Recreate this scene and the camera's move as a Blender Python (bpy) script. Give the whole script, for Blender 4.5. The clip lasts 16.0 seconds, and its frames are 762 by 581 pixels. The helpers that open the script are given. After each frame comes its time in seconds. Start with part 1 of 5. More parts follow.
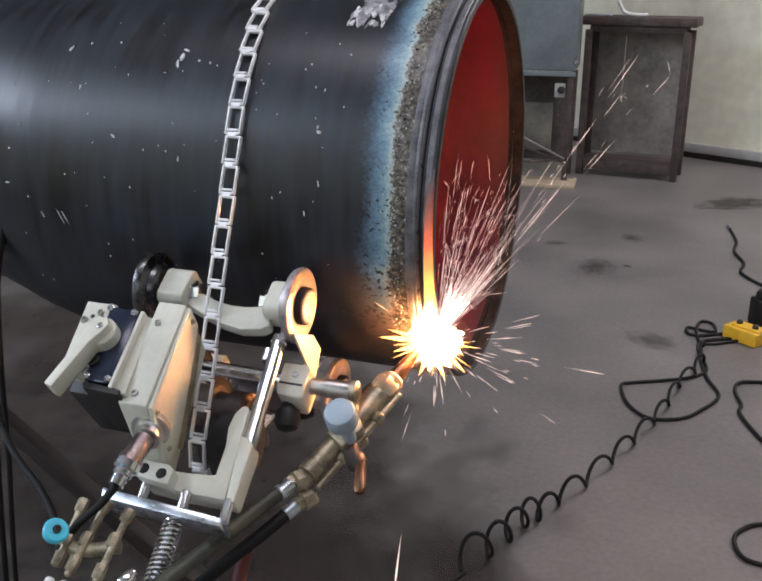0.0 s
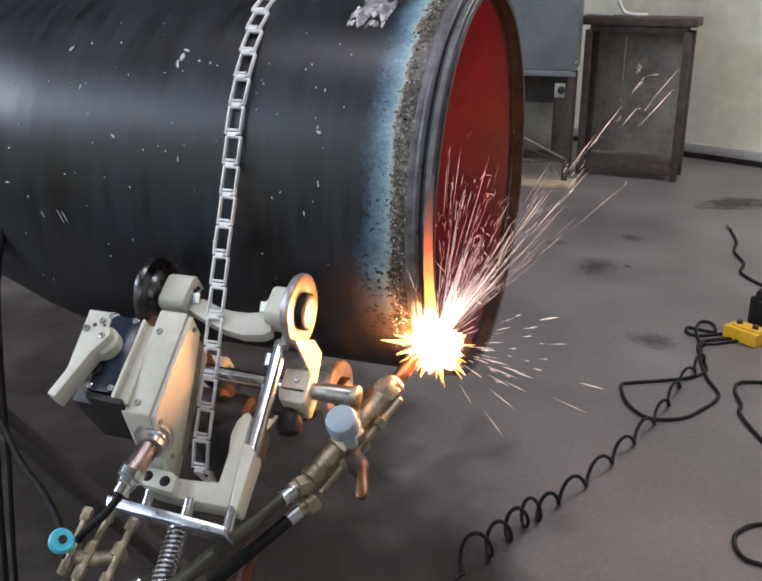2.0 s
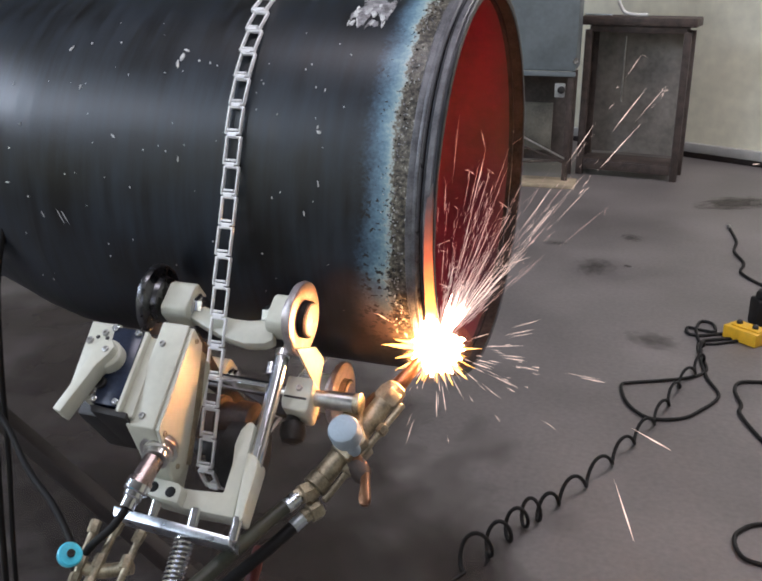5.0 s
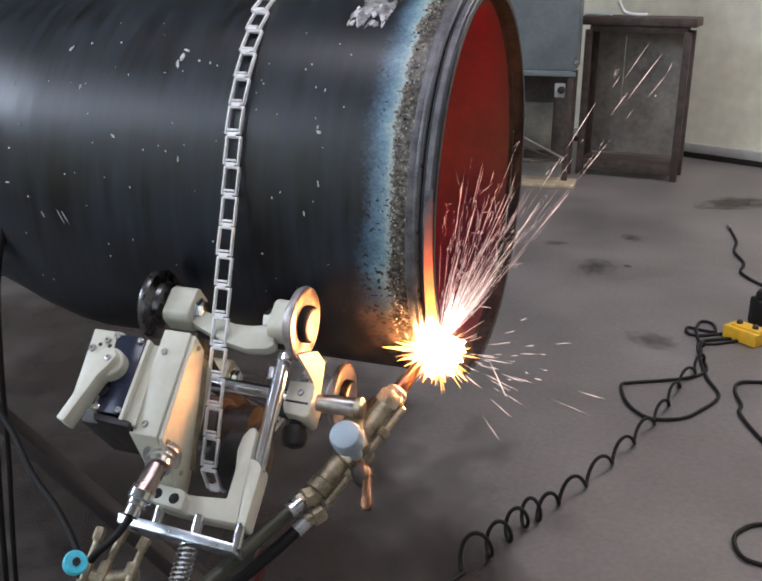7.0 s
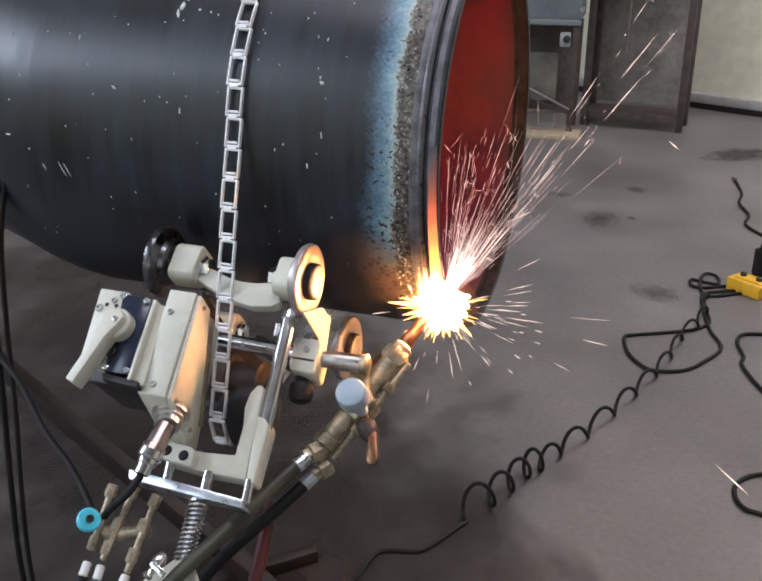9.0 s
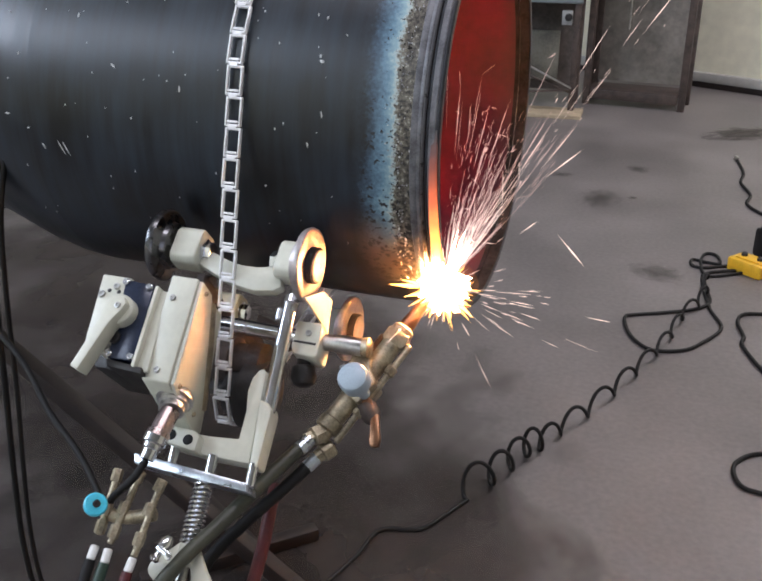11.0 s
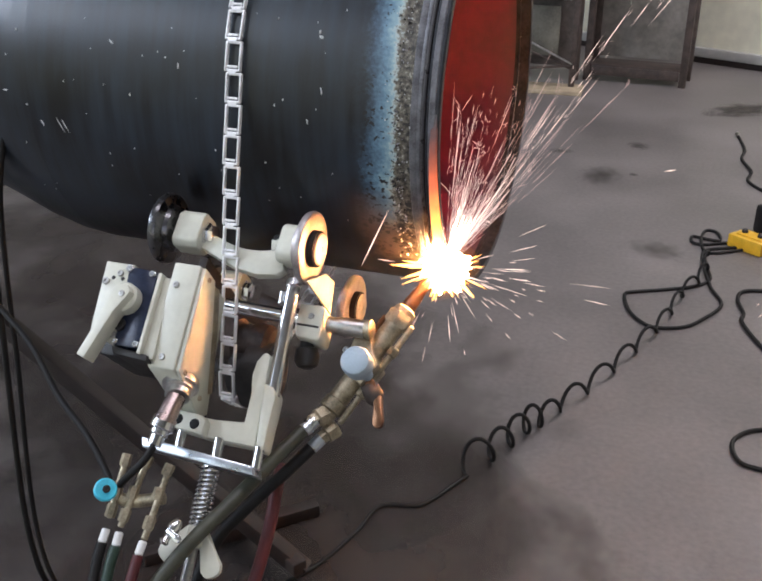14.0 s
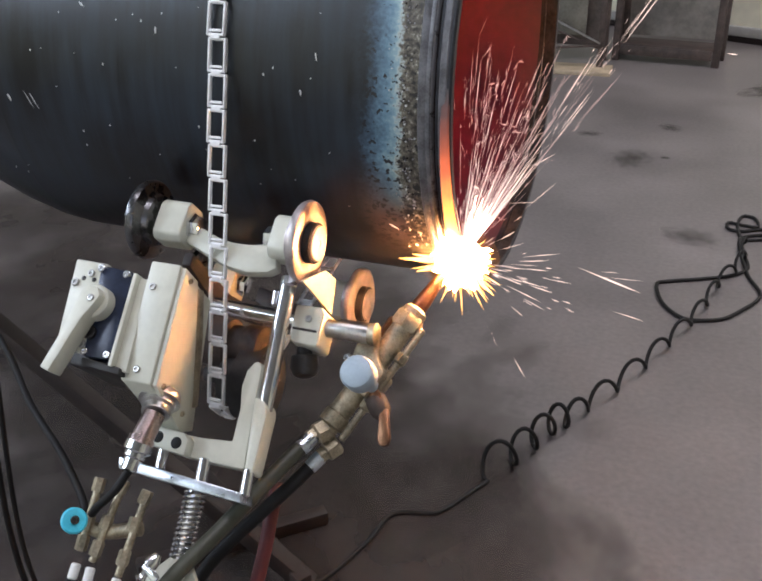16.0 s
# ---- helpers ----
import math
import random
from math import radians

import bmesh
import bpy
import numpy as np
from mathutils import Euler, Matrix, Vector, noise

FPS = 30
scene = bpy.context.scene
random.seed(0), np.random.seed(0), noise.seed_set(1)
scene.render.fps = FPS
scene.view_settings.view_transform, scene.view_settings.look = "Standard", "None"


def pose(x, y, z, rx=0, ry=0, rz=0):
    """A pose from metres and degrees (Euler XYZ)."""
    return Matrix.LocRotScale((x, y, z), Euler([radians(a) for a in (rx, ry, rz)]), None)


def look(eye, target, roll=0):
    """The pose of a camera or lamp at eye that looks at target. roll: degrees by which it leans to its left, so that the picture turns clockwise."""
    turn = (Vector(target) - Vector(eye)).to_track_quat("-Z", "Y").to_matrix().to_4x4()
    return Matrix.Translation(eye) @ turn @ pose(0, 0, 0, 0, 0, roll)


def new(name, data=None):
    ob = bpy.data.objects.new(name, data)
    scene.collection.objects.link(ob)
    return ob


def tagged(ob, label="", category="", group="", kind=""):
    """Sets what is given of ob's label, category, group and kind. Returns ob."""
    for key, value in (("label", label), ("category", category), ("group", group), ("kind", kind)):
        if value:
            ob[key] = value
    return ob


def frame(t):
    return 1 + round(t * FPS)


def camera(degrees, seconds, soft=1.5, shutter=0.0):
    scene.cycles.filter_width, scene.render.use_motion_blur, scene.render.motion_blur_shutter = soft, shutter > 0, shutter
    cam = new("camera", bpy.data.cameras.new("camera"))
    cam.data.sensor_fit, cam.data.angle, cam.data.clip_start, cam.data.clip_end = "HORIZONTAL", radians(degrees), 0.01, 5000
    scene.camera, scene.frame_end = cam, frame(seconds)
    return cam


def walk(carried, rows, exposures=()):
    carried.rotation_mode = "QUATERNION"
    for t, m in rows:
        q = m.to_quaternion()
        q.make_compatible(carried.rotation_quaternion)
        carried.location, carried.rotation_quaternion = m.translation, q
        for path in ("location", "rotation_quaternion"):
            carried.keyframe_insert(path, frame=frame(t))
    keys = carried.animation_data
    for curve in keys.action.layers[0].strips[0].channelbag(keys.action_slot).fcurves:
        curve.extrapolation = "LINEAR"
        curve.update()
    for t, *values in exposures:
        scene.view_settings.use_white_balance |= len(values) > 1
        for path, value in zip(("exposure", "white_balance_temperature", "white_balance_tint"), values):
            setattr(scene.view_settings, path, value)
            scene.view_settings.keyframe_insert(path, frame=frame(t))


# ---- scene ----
# The camera stands still, then tilts down and at last glides forwards.
cam = camera(44.83, 16.0, soft=2.0)


def eye_pose(x, y, z, yaw, pitch, roll):
    return Matrix.Translation((x, y, z)) @ pose(0, 0, 0, 90 + pitch, 0, yaw) @ pose(0, 0, 0, 0, 0, roll)


walk(cam, [
    (0.0, eye_pose(0.2920, -1.3051, 1.2479, 19.2360, -19.1570, 0.2940)),
    (7.15, eye_pose(0.2920, -1.3051, 1.2479, 19.2360, -19.1570, 0.2940)),
    (7.5, eye_pose(0.2911, -1.3049, 1.2458, 19.2572, -19.5405, 0.2135)),
    (8, eye_pose(0.2914, -1.3042, 1.2463, 19.3664, -20.5885, 0.1686)),
    (8.5, eye_pose(0.2914, -1.3039, 1.2468, 19.3878, -21.3035, 0.1750)),
    (9, eye_pose(0.2907, -1.3037, 1.2477, 19.4320, -22.1095, 0.1697)),
    (11.5, eye_pose(0.2910, -1.3031, 1.2478, 19.4656, -23.6358, 0.2050)),
    (12, eye_pose(0.2906, -1.3030, 1.2477, 19.4660, -24.0058, 0.1900)),
    (12.5, eye_pose(0.2903, -1.3031, 1.2472, 19.4886, -24.2591, 0.1576)),
    (13, eye_pose(0.2904, -1.3033, 1.2475, 19.4712, -24.5744, 0.1556)),
    (13.5, eye_pose(0.2907, -1.3033, 1.2475, 19.4873, -24.6764, 0.1513)),
    (14, eye_pose(0.2908, -1.3035, 1.2474, 19.4725, -24.7718, 0.1351)),
    (14.5, eye_pose(0.2847, -1.2726, 1.2365, 19.7594, -25.0021, -0.0075)),
    (15, eye_pose(0.2798, -1.2384, 1.2248, 20.2994, -25.2962, -0.1621)),
    (15.5, eye_pose(0.2745, -1.2036, 1.2116, 20.8017, -25.4580, -0.3365)),
    (16, eye_pose(0.2668, -1.1685, 1.1971, 21.1813, -25.6498, -0.5358)),
], [(0, 0.07, 6350, 21), (7, 0.08, 6350, 21), (9, 0.18, 6350, 21), (11.5, 0.27, 6350, 21), (14, 0.27, 6350, 21), (16, 0.24, 6350, 21)])

# ---- light ----
AXIS = 0.949   # height of the pipe's axis over the floor
R = 0.28       # outer radius of the pipe
WALL_T = 0.011  # wall thickness of the pipe

world = bpy.data.worlds.new("world")
scene.world = world
world.use_nodes = True
wn = world.node_tree.nodes
sky = wn.new("ShaderNodeTexSky")
sky.sky_type = "NISHITA"
sky.sun_disc = False
sky.sun_elevation, sky.sun_rotation = radians(40), radians(200)
world.node_tree.links.new(sky.outputs[0], wn["Background"].inputs[0])
wn["Background"].inputs[1].default_value = 0.1


def area_lamp(name, place, target, sx, sy, watts, color):
    d = bpy.data.lights.new(name, "AREA")
    d.shape, d.size, d.size_y, d.energy, d.color = "RECTANGLE", sx, sy, watts, color
    ob = new(name, d)
    ob.matrix_world = look(place, target)
    return ob


# daylight through the high windows of the west wall and the open gate behind the camera
area_lamp("window_light", (-5.4, -2.6, 3.95), (0, -2.4, 1.6), 3.4, 1.2, 185, (0.74, 0.89, 1.0))
area_lamp("gate_light", (1.5, -5.9, 2.3), (0.5, 0, 1.2), 3.6, 3.6, 14, (0.95, 0.97, 1.0))
# roof lights, assumed and out of view; the first is added for the pipe's sheen
area_lamp("roof_light_c", (-3.7, -4.7, 4.9), (-3.7, -4.7, 0), 2.4, 2.2, 86, (0.75, 0.90, 1.0))
area_lamp("roof_light_a", (0.2, -0.7, 4.9), (0.2, -0.7, 0), 4.0, 0.7, 66, (0.97, 0.97, 1.0))
area_lamp("roof_light_b", (2.2, 3.6, 4.9), (2.2, 3.6, 0), 1.4, 4.0, 200, (0.98, 0.97, 0.98))


# ---- materials ----
def mat(name, color, rough=0.5, metal=0.0, scale=20.0, var=0.25, bump=0.0, color2=None, fine=8.0, rvar=0.12):
    """A surface with blotches at one scale and grain at another, by object coordinates."""
    m = bpy.data.materials.new(name)
    m.use_nodes = True
    nt = m.node_tree
    b = nt.nodes["Principled BSDF"]
    b.inputs["Metallic"].default_value = metal
    tc = nt.nodes.new("ShaderNodeTexCoord")
    n1 = nt.nodes.new("ShaderNodeTexNoise")
    n1.inputs["Scale"].default_value, n1.inputs["Detail"].default_value = scale, 6
    n2 = nt.nodes.new("ShaderNodeTexNoise")
    n2.inputs["Scale"].default_value, n2.inputs["Detail"].default_value = scale * fine, 4
    nt.links.new(tc.outputs["Object"], n1.inputs["Vector"])
    nt.links.new(tc.outputs["Object"], n2.inputs["Vector"])
    mx = nt.nodes.new("ShaderNodeMath")
    mx.operation = "MULTIPLY_ADD"
    mx.inputs[1].default_value = 0.35
    nt.links.new(n2.outputs[0], mx.inputs[0])
    nt.links.new(n1.outputs[0], mx.inputs[2])
    ramp = nt.nodes.new("ShaderNodeValToRGB")
    c2 = color2 or tuple(c * (1 - var) for c in color)
    c1 = color if color2 else tuple(min(1, c * (1 + var * 0.6)) for c in color)
    ramp.color_ramp.elements[0].position, ramp.color_ramp.elements[0].color = 0.48, (*c2, 1)
    ramp.color_ramp.elements[1].position, ramp.color_ramp.elements[1].color = 0.85, (*c1, 1)
    nt.links.new(mx.outputs[0], ramp.inputs[0])
    nt.links.new(ramp.outputs[0], b.inputs["Base Color"])
    mr = nt.nodes.new("ShaderNodeMapRange")
    mr.inputs["To Min"].default_value, mr.inputs["To Max"].default_value = max(0.03, rough - rvar), min(1, rough + rvar)
    nt.links.new(n1.outputs[0], mr.inputs["Value"])
    nt.links.new(mr.outputs[0], b.inputs["Roughness"])
    if bump:
        bp = nt.nodes.new("ShaderNodeBump")
        bp.inputs["Strength"].default_value, bp.inputs["Distance"].default_value = bump, 0.002
        nt.links.new(mx.outputs[0], bp.inputs["Height"])
        nt.links.new(bp.outputs[0], b.inputs["Normal"])
    return m


def glow(name, color, strength):
    m = bpy.data.materials.new(name)
    m.use_nodes = True
    nt = m.node_tree
    nt.nodes.remove(nt.nodes["Principled BSDF"])
    e = nt.nodes.new("ShaderNodeEmission")
    e.inputs[0].default_value, e.inputs[1].default_value = (*color, 1), strength
    nt.links.new(e.outputs[0], nt.nodes["Material Output"].inputs[0])
    return m


def node(nt, kind, **values):
    n = nt.nodes.new("ShaderNode" + kind)
    for k, val in values.items():
        n.inputs[k].default_value = val
    return n


CREAM = mat("cream_paint", (0.62, 0.62, 0.52), 0.38, 0, 14, 0.10, 0.05)
CHAINSTEEL = mat("bright_zinc_chain", (0.95, 0.95, 0.95), 0.32, 0.1, 60, 0.10, 0.05)
CHROME = mat("chrome", (0.72, 0.73, 0.75), 0.16, 1, 40, 0.15, 0.03)
STEEL = mat("bare_steel", (0.5, 0.49, 0.47), 0.33, 1, 60, 0.3, 0.08)
ZINC = mat("zinc_plate", (0.66, 0.72, 0.78), 0.3, 1, 50, 0.25, 0.06)
BRASS = mat("tarnished_brass", (0.40, 0.345, 0.245), 0.45, 0.75, 45, 0.5, 0.15)
ROSESTEEL = mat("rosy_plated_steel", (0.42, 0.33, 0.31), 0.3, 1, 60, 0.35, 0.08)
WHEELDARK = mat("oiled_wheel_steel", (0.14, 0.14, 0.145), 0.28, 1, 60, 0.35, 0.08)
WHEELPALE = mat("worn_wheel_steel", (0.46, 0.41, 0.40), 0.42, 0.75, 60, 0.25, 0.08)
COPPER = mat("heat_stained_copper", (0.27, 0.14, 0.08), 0.36, 1, 50, 0.4, 0.1)
BLACKMETAL = mat("blackened_metal", (0.03, 0.028, 0.027), 0.5, 0.3, 40, 0.4, 0.1)
NAVY = mat("navy_enamel", (0.02, 0.028, 0.055), 0.22, 0.1, 30, 0.4, 0.03)
RUBBER = mat("black_rubber", (0.010, 0.0095, 0.009), 0.62, 0, 40, 0.3, 0.1)
RUBBER.node_tree.nodes["Principled BSDF"].inputs["Specular IOR Level"].default_value = 0.28
HOSE_OLIVE = mat("olive_rubber_hose", (0.05, 0.052, 0.035), 0.5, 0, 40, 0.3, 0.15)
HOSE_RED = mat("dark_red_hose", (0.075, 0.009, 0.011), 0.55, 0, 40, 0.3, 0.15)
HOSE_GREEN = mat("dark_green_hose", (0.02, 0.045, 0.03), 0.5, 0, 40, 0.3, 0.15)
KNOB_GREY = mat("pale_blue_knob", (0.34, 0.42, 0.48), 0.42, 0, 40, 0.12, 0.05)
KNOB_BLUE = mat("sky_blue_knob", (0.06, 0.58, 0.78), 0.35, 0, 50, 0.2, 0.05)
YELLOW = mat("yellow_plastic", (0.75, 0.42, 0.02), 0.4, 0, 30, 0.15, 0.05)
RUSTY = mat("rusty_brown_steel", (0.075, 0.054, 0.045), 0.65, 0.1, 18, 0.5, 0.2)
DARKSTEEL = mat("painted_dark_steel", (0.022, 0.014, 0.012), 0.6, 0.1, 14, 0.4, 0.15)
GREYPAINT = mat("blue_grey_sheet_steel", (0.17, 0.2, 0.21), 0.45, 0, 5, 0.2, 0.05)
WALLPAINT = mat("cream_sheet_wall", (0.84, 0.82, 0.66), 0.6, 0, 1.6, 0.17, 0.05)
CONCRETE = mat("concrete", (0.163, 0.146, 0.140), 0.46, 0, 1.6, 0.36, 0.3, fine=40)
ROOF = mat("roof_sheet", (0.4, 0.4, 0.38), 0.7, 0, 2, 0.2)
WHITEPLASTIC = mat("white_sleeve", (0.75, 0.75, 0.72), 0.4, 0, 40, 0.1)
GREYPLASTIC = mat("dusty_grey_plastic", (0.36, 0.37, 0.36), 0.5, 0, 30, 0.25)
TILEBOARD = mat("pale_plywood", (0.45, 0.36, 0.24), 0.6, 0, 9, 0.25, 0.1)


# ---- mesh helpers ----
def part(name, bm, material, parent=None, label="", smooth=True):
    me = bpy.data.meshes.new(name)
    bm.normal_update()
    bm.to_mesh(me)
    bm.free()
    me.materials.append(material)
    if smooth:
        me.shade_smooth()
        me.set_sharp_from_angle(angle=radians(38))
    ob = new(name, me)
    if parent:
        ob.parent = parent
    if label:
        ob["label"] = label
    return ob


def thing(name, m, label, category, group="", kind=""):
    ob = new(name)
    ob.empty_display_size = 0.02
    ob.matrix_world = m
    return tagged(ob, label, category, group, kind)


def add_box(bm, c, size, m=None, bevel=0.0, seg=2):
    r = bmesh.ops.create_cube(bm, size=1.0)
    vs = r["verts"]
    bmesh.ops.scale(bm, vec=size, verts=vs)
    if bevel:
        es = list({e for vv in vs for e in vv.link_edges})
        out = bmesh.ops.bevel(bm, geom=es, offset=bevel, segments=seg, profile=0.5, affect="EDGES")
        vs = list({vv for f in out["faces"] for vv in f.verts} | {vv for vv in vs if vv.is_valid})
    bmesh.ops.transform(bm, matrix=Matrix.Translation(c) @ (m or Matrix()), verts=vs)
    return vs


def box(c, size, m=None, bevel=0.002):
    bm = bmesh.new()
    add_box(bm, c, size, m, bevel)
    return bm


def prism(outline, axis, lo, hi, bevel=0.0):
    """An outline of (a, b) pairs swept along an axis: x gives (lo..hi, a, b), y (a, lo..hi, b), z (a, b, lo..hi)."""
    bm = bmesh.new()

    def p(a, b, w):
        return {"x": (w, a, b), "y": (a, w, b), "z": (a, b, w)}[axis]
    lower = [bm.verts.new(p(a, b, lo)) for a, b in outline]
    upper = [bm.verts.new(p(a, b, hi)) for a, b in outline]
    bm.faces.new(lower)
    bm.faces.new(upper[::-1])
    n = len(outline)
    for i in range(n):
        bm.faces.new((lower[i], upper[i], upper[(i + 1) % n], lower[(i + 1) % n])[::-1])
    bmesh.ops.recalc_face_normals(bm, faces=bm.faces)
    if bevel:
        bmesh.ops.bevel(bm, geom=list(bm.edges), offset=bevel, segments=2, profile=0.5, affect="EDGES")
    return bm


def add_turned(bm, a, b, profile, seg=28):
    """A turned body on the line a to b; profile: (fraction or metres along, radius)."""
    a, b = Vector(a), Vector(b)
    q = (b - a).to_track_quat("Z", "Y").to_matrix()
    rings = []
    for w, r in profile:
        rings.append([bm.verts.new(a + q @ Vector((r * math.cos(6.28318 * k / seg), r * math.sin(6.28318 * k / seg), w))) for k in range(seg)])
    for u, v in zip(rings, rings[1:]):
        for k in range(seg):
            bm.faces.new((u[k], u[(k + 1) % seg], v[(k + 1) % seg], v[k]))
    bm.faces.new(rings[0][::-1])
    bm.faces.new(rings[-1])


def turned(a, b, profile, seg=28):
    bm = bmesh.new()
    add_turned(bm, a, b, profile, seg)
    bmesh.ops.recalc_face_normals(bm, faces=bm.faces)
    return bm


def rod(a, b, r, seg=20, bevel=0.0015):
    L = (Vector(b) - Vector(a)).length
    c = min(bevel, r * 0.4)
    return turned(a, b, [(0, r - c), (c, r), (L - c, r), (L, r - c)], seg)


def spline(points, n=10):
    """Points on a smooth line through the given ones."""
    p = [Vector(q) for q in points]
    p = [2 * p[0] - p[1]] + p + [2 * p[-1] - p[-2]]
    out = []
    for i in range(1, len(p) - 2):
        for k in range(n):
            t = k / n
            a, b, c, d = p[i - 1:i + 3]
            out.append(0.5 * (2 * b + (c - a) * t + (2 * a - 5 * b + 4 * c - d) * t * t + (3 * b - a - 3 * c + d) * t ** 3))
    out.append(p[-2])
    return out


def tube(points, r, seg=10, n=10, smooth=True):
    pts = spline(points, n) if smooth else [Vector(q) for q in points]
    bm = bmesh.new()
    rings, up = [], Vector((0.13, 0.31, 0.94)).normalized()
    for i, q in enumerate(pts):
        d = (pts[min(i + 1, len(pts) - 1)] - pts[max(i - 1, 0)]).normalized()
        side = (up - d * up.dot(d)).normalized()
        up = side
        other = d.cross(side)
        rings.append([bm.verts.new(q + r * (side * math.cos(6.28318 * k / seg) + other * math.sin(6.28318 * k / seg))) for k in range(seg)])
    for u, v in zip(rings, rings[1:]):
        for k in range(seg):
            bm.faces.new((u[k], u[(k + 1) % seg], v[(k + 1) % seg], v[k]))
    bm.faces.new(rings[0][::-1])
    bm.faces.new(rings[-1])
    return bm


def bolt(name, place, way, r, h, material, parent):
    """A socket-head screw that looks along way."""
    a = Vector(place)
    b = a + Vector(way).normalized() * h
    bm = turned(a, b, [(0, r), (h * 0.8, r), (h, r * 0.85), (h, r * 0.5), (h * 0.45, r * 0.48)], 14)
    return part(name, bm, material, parent)


# ---- the hall ----
def slab(name, lo, hi, material, label, kind="structure"):
    c = [(a + b) / 2 for a, b in zip(lo, hi)]
    ob = part(name, box(c, [b - a for a, b in zip(lo, hi)], bevel=0), material, smooth=False)
    return tagged(ob, label, name.split("_")[0], kind=kind)


slab("floor", (-6, -6.5, -0.2), (8, 7.6, 0), CONCRETE, "worn grey concrete workshop floor with dark stains")
slab("ceiling", (-6, -6.5, 5.0), (8, 7.6, 5.2), ROOF, "grey sheet roof over the workshop")
slab("wall_east", (7.8, -6.5, 0), (8, 7.6, 5), WALLPAINT, "plain cream workshop wall")
slab("wall_south_west", (-6, -6.5, 0), (-0.4, -6.3, 5), WALLPAINT, "plain cream workshop wall beside the gate")
slab("wall_south_east", (3.4, -6.5, 0), (7.8, -6.3, 5), WALLPAINT, "plain cream workshop wall beside the gate")
slab("wall_south_top", (-0.4, -6.5, 4.2), (3.4, -6.3, 5), WALLPAINT, "cream wall over the open gate")
slab("wall_west", (-6, -6.3, 0), (-5.8, 7.6, 3.0), WALLPAINT, "cream wall below high windows")
slab("wall_west_top", (-6, -6.3, 4.75), (-5.8, 7.6, 5), WALLPAINT, "cream wall over high windows")

# far wall, seen at an angle behind the bench
wall = thing("wall_north", Matrix.Translation((0.25, 5.55, 0)) @ pose(0, 0, 0, 0, 0, -24), "cream sheet-metal workshop wall with dusty stains", "wall", kind="structure")
part("panel", box((0, 0.10, 2.5), (16, 0.16, 5.0), bevel=0), WALLPAINT, wall, smooth=False)
# dark strip in place of the shaded gap below the wall
part("base_rail", box((0, 0.005, 0.020), (16, 0.04, 0.040), bevel=0.004), DARKSTEEL, wall, "dark strip standing in for the shaded gap at the wall's foot")
part("foot_ledge", box((0, -0.004, 0.072), (16, 0.048, 0.062), bevel=0.006), ROOF, wall, "dusty grey ledge above the dark strip")


# ---- the pipe ----
def ring_strip(rings, seg=192):
    """A surface of rings about x: (x, radius) or (x, radius, lift of the centre), open."""
    bm = bmesh.new()
    rows = [[bm.verts.new((q[0], q[1] * math.cos(6.28318 * k / seg), q[1] * math.sin(6.28318 * k / seg) + (q[2] if len(q) > 2 else 0))) for k in range(seg)] for q in rings]
    for u, v in zip(rows, rows[1:]):
        for k in range(seg):
            bm.faces.new((u[k], v[k], v[(k + 1) % seg], u[(k + 1) % seg]))
    return bm


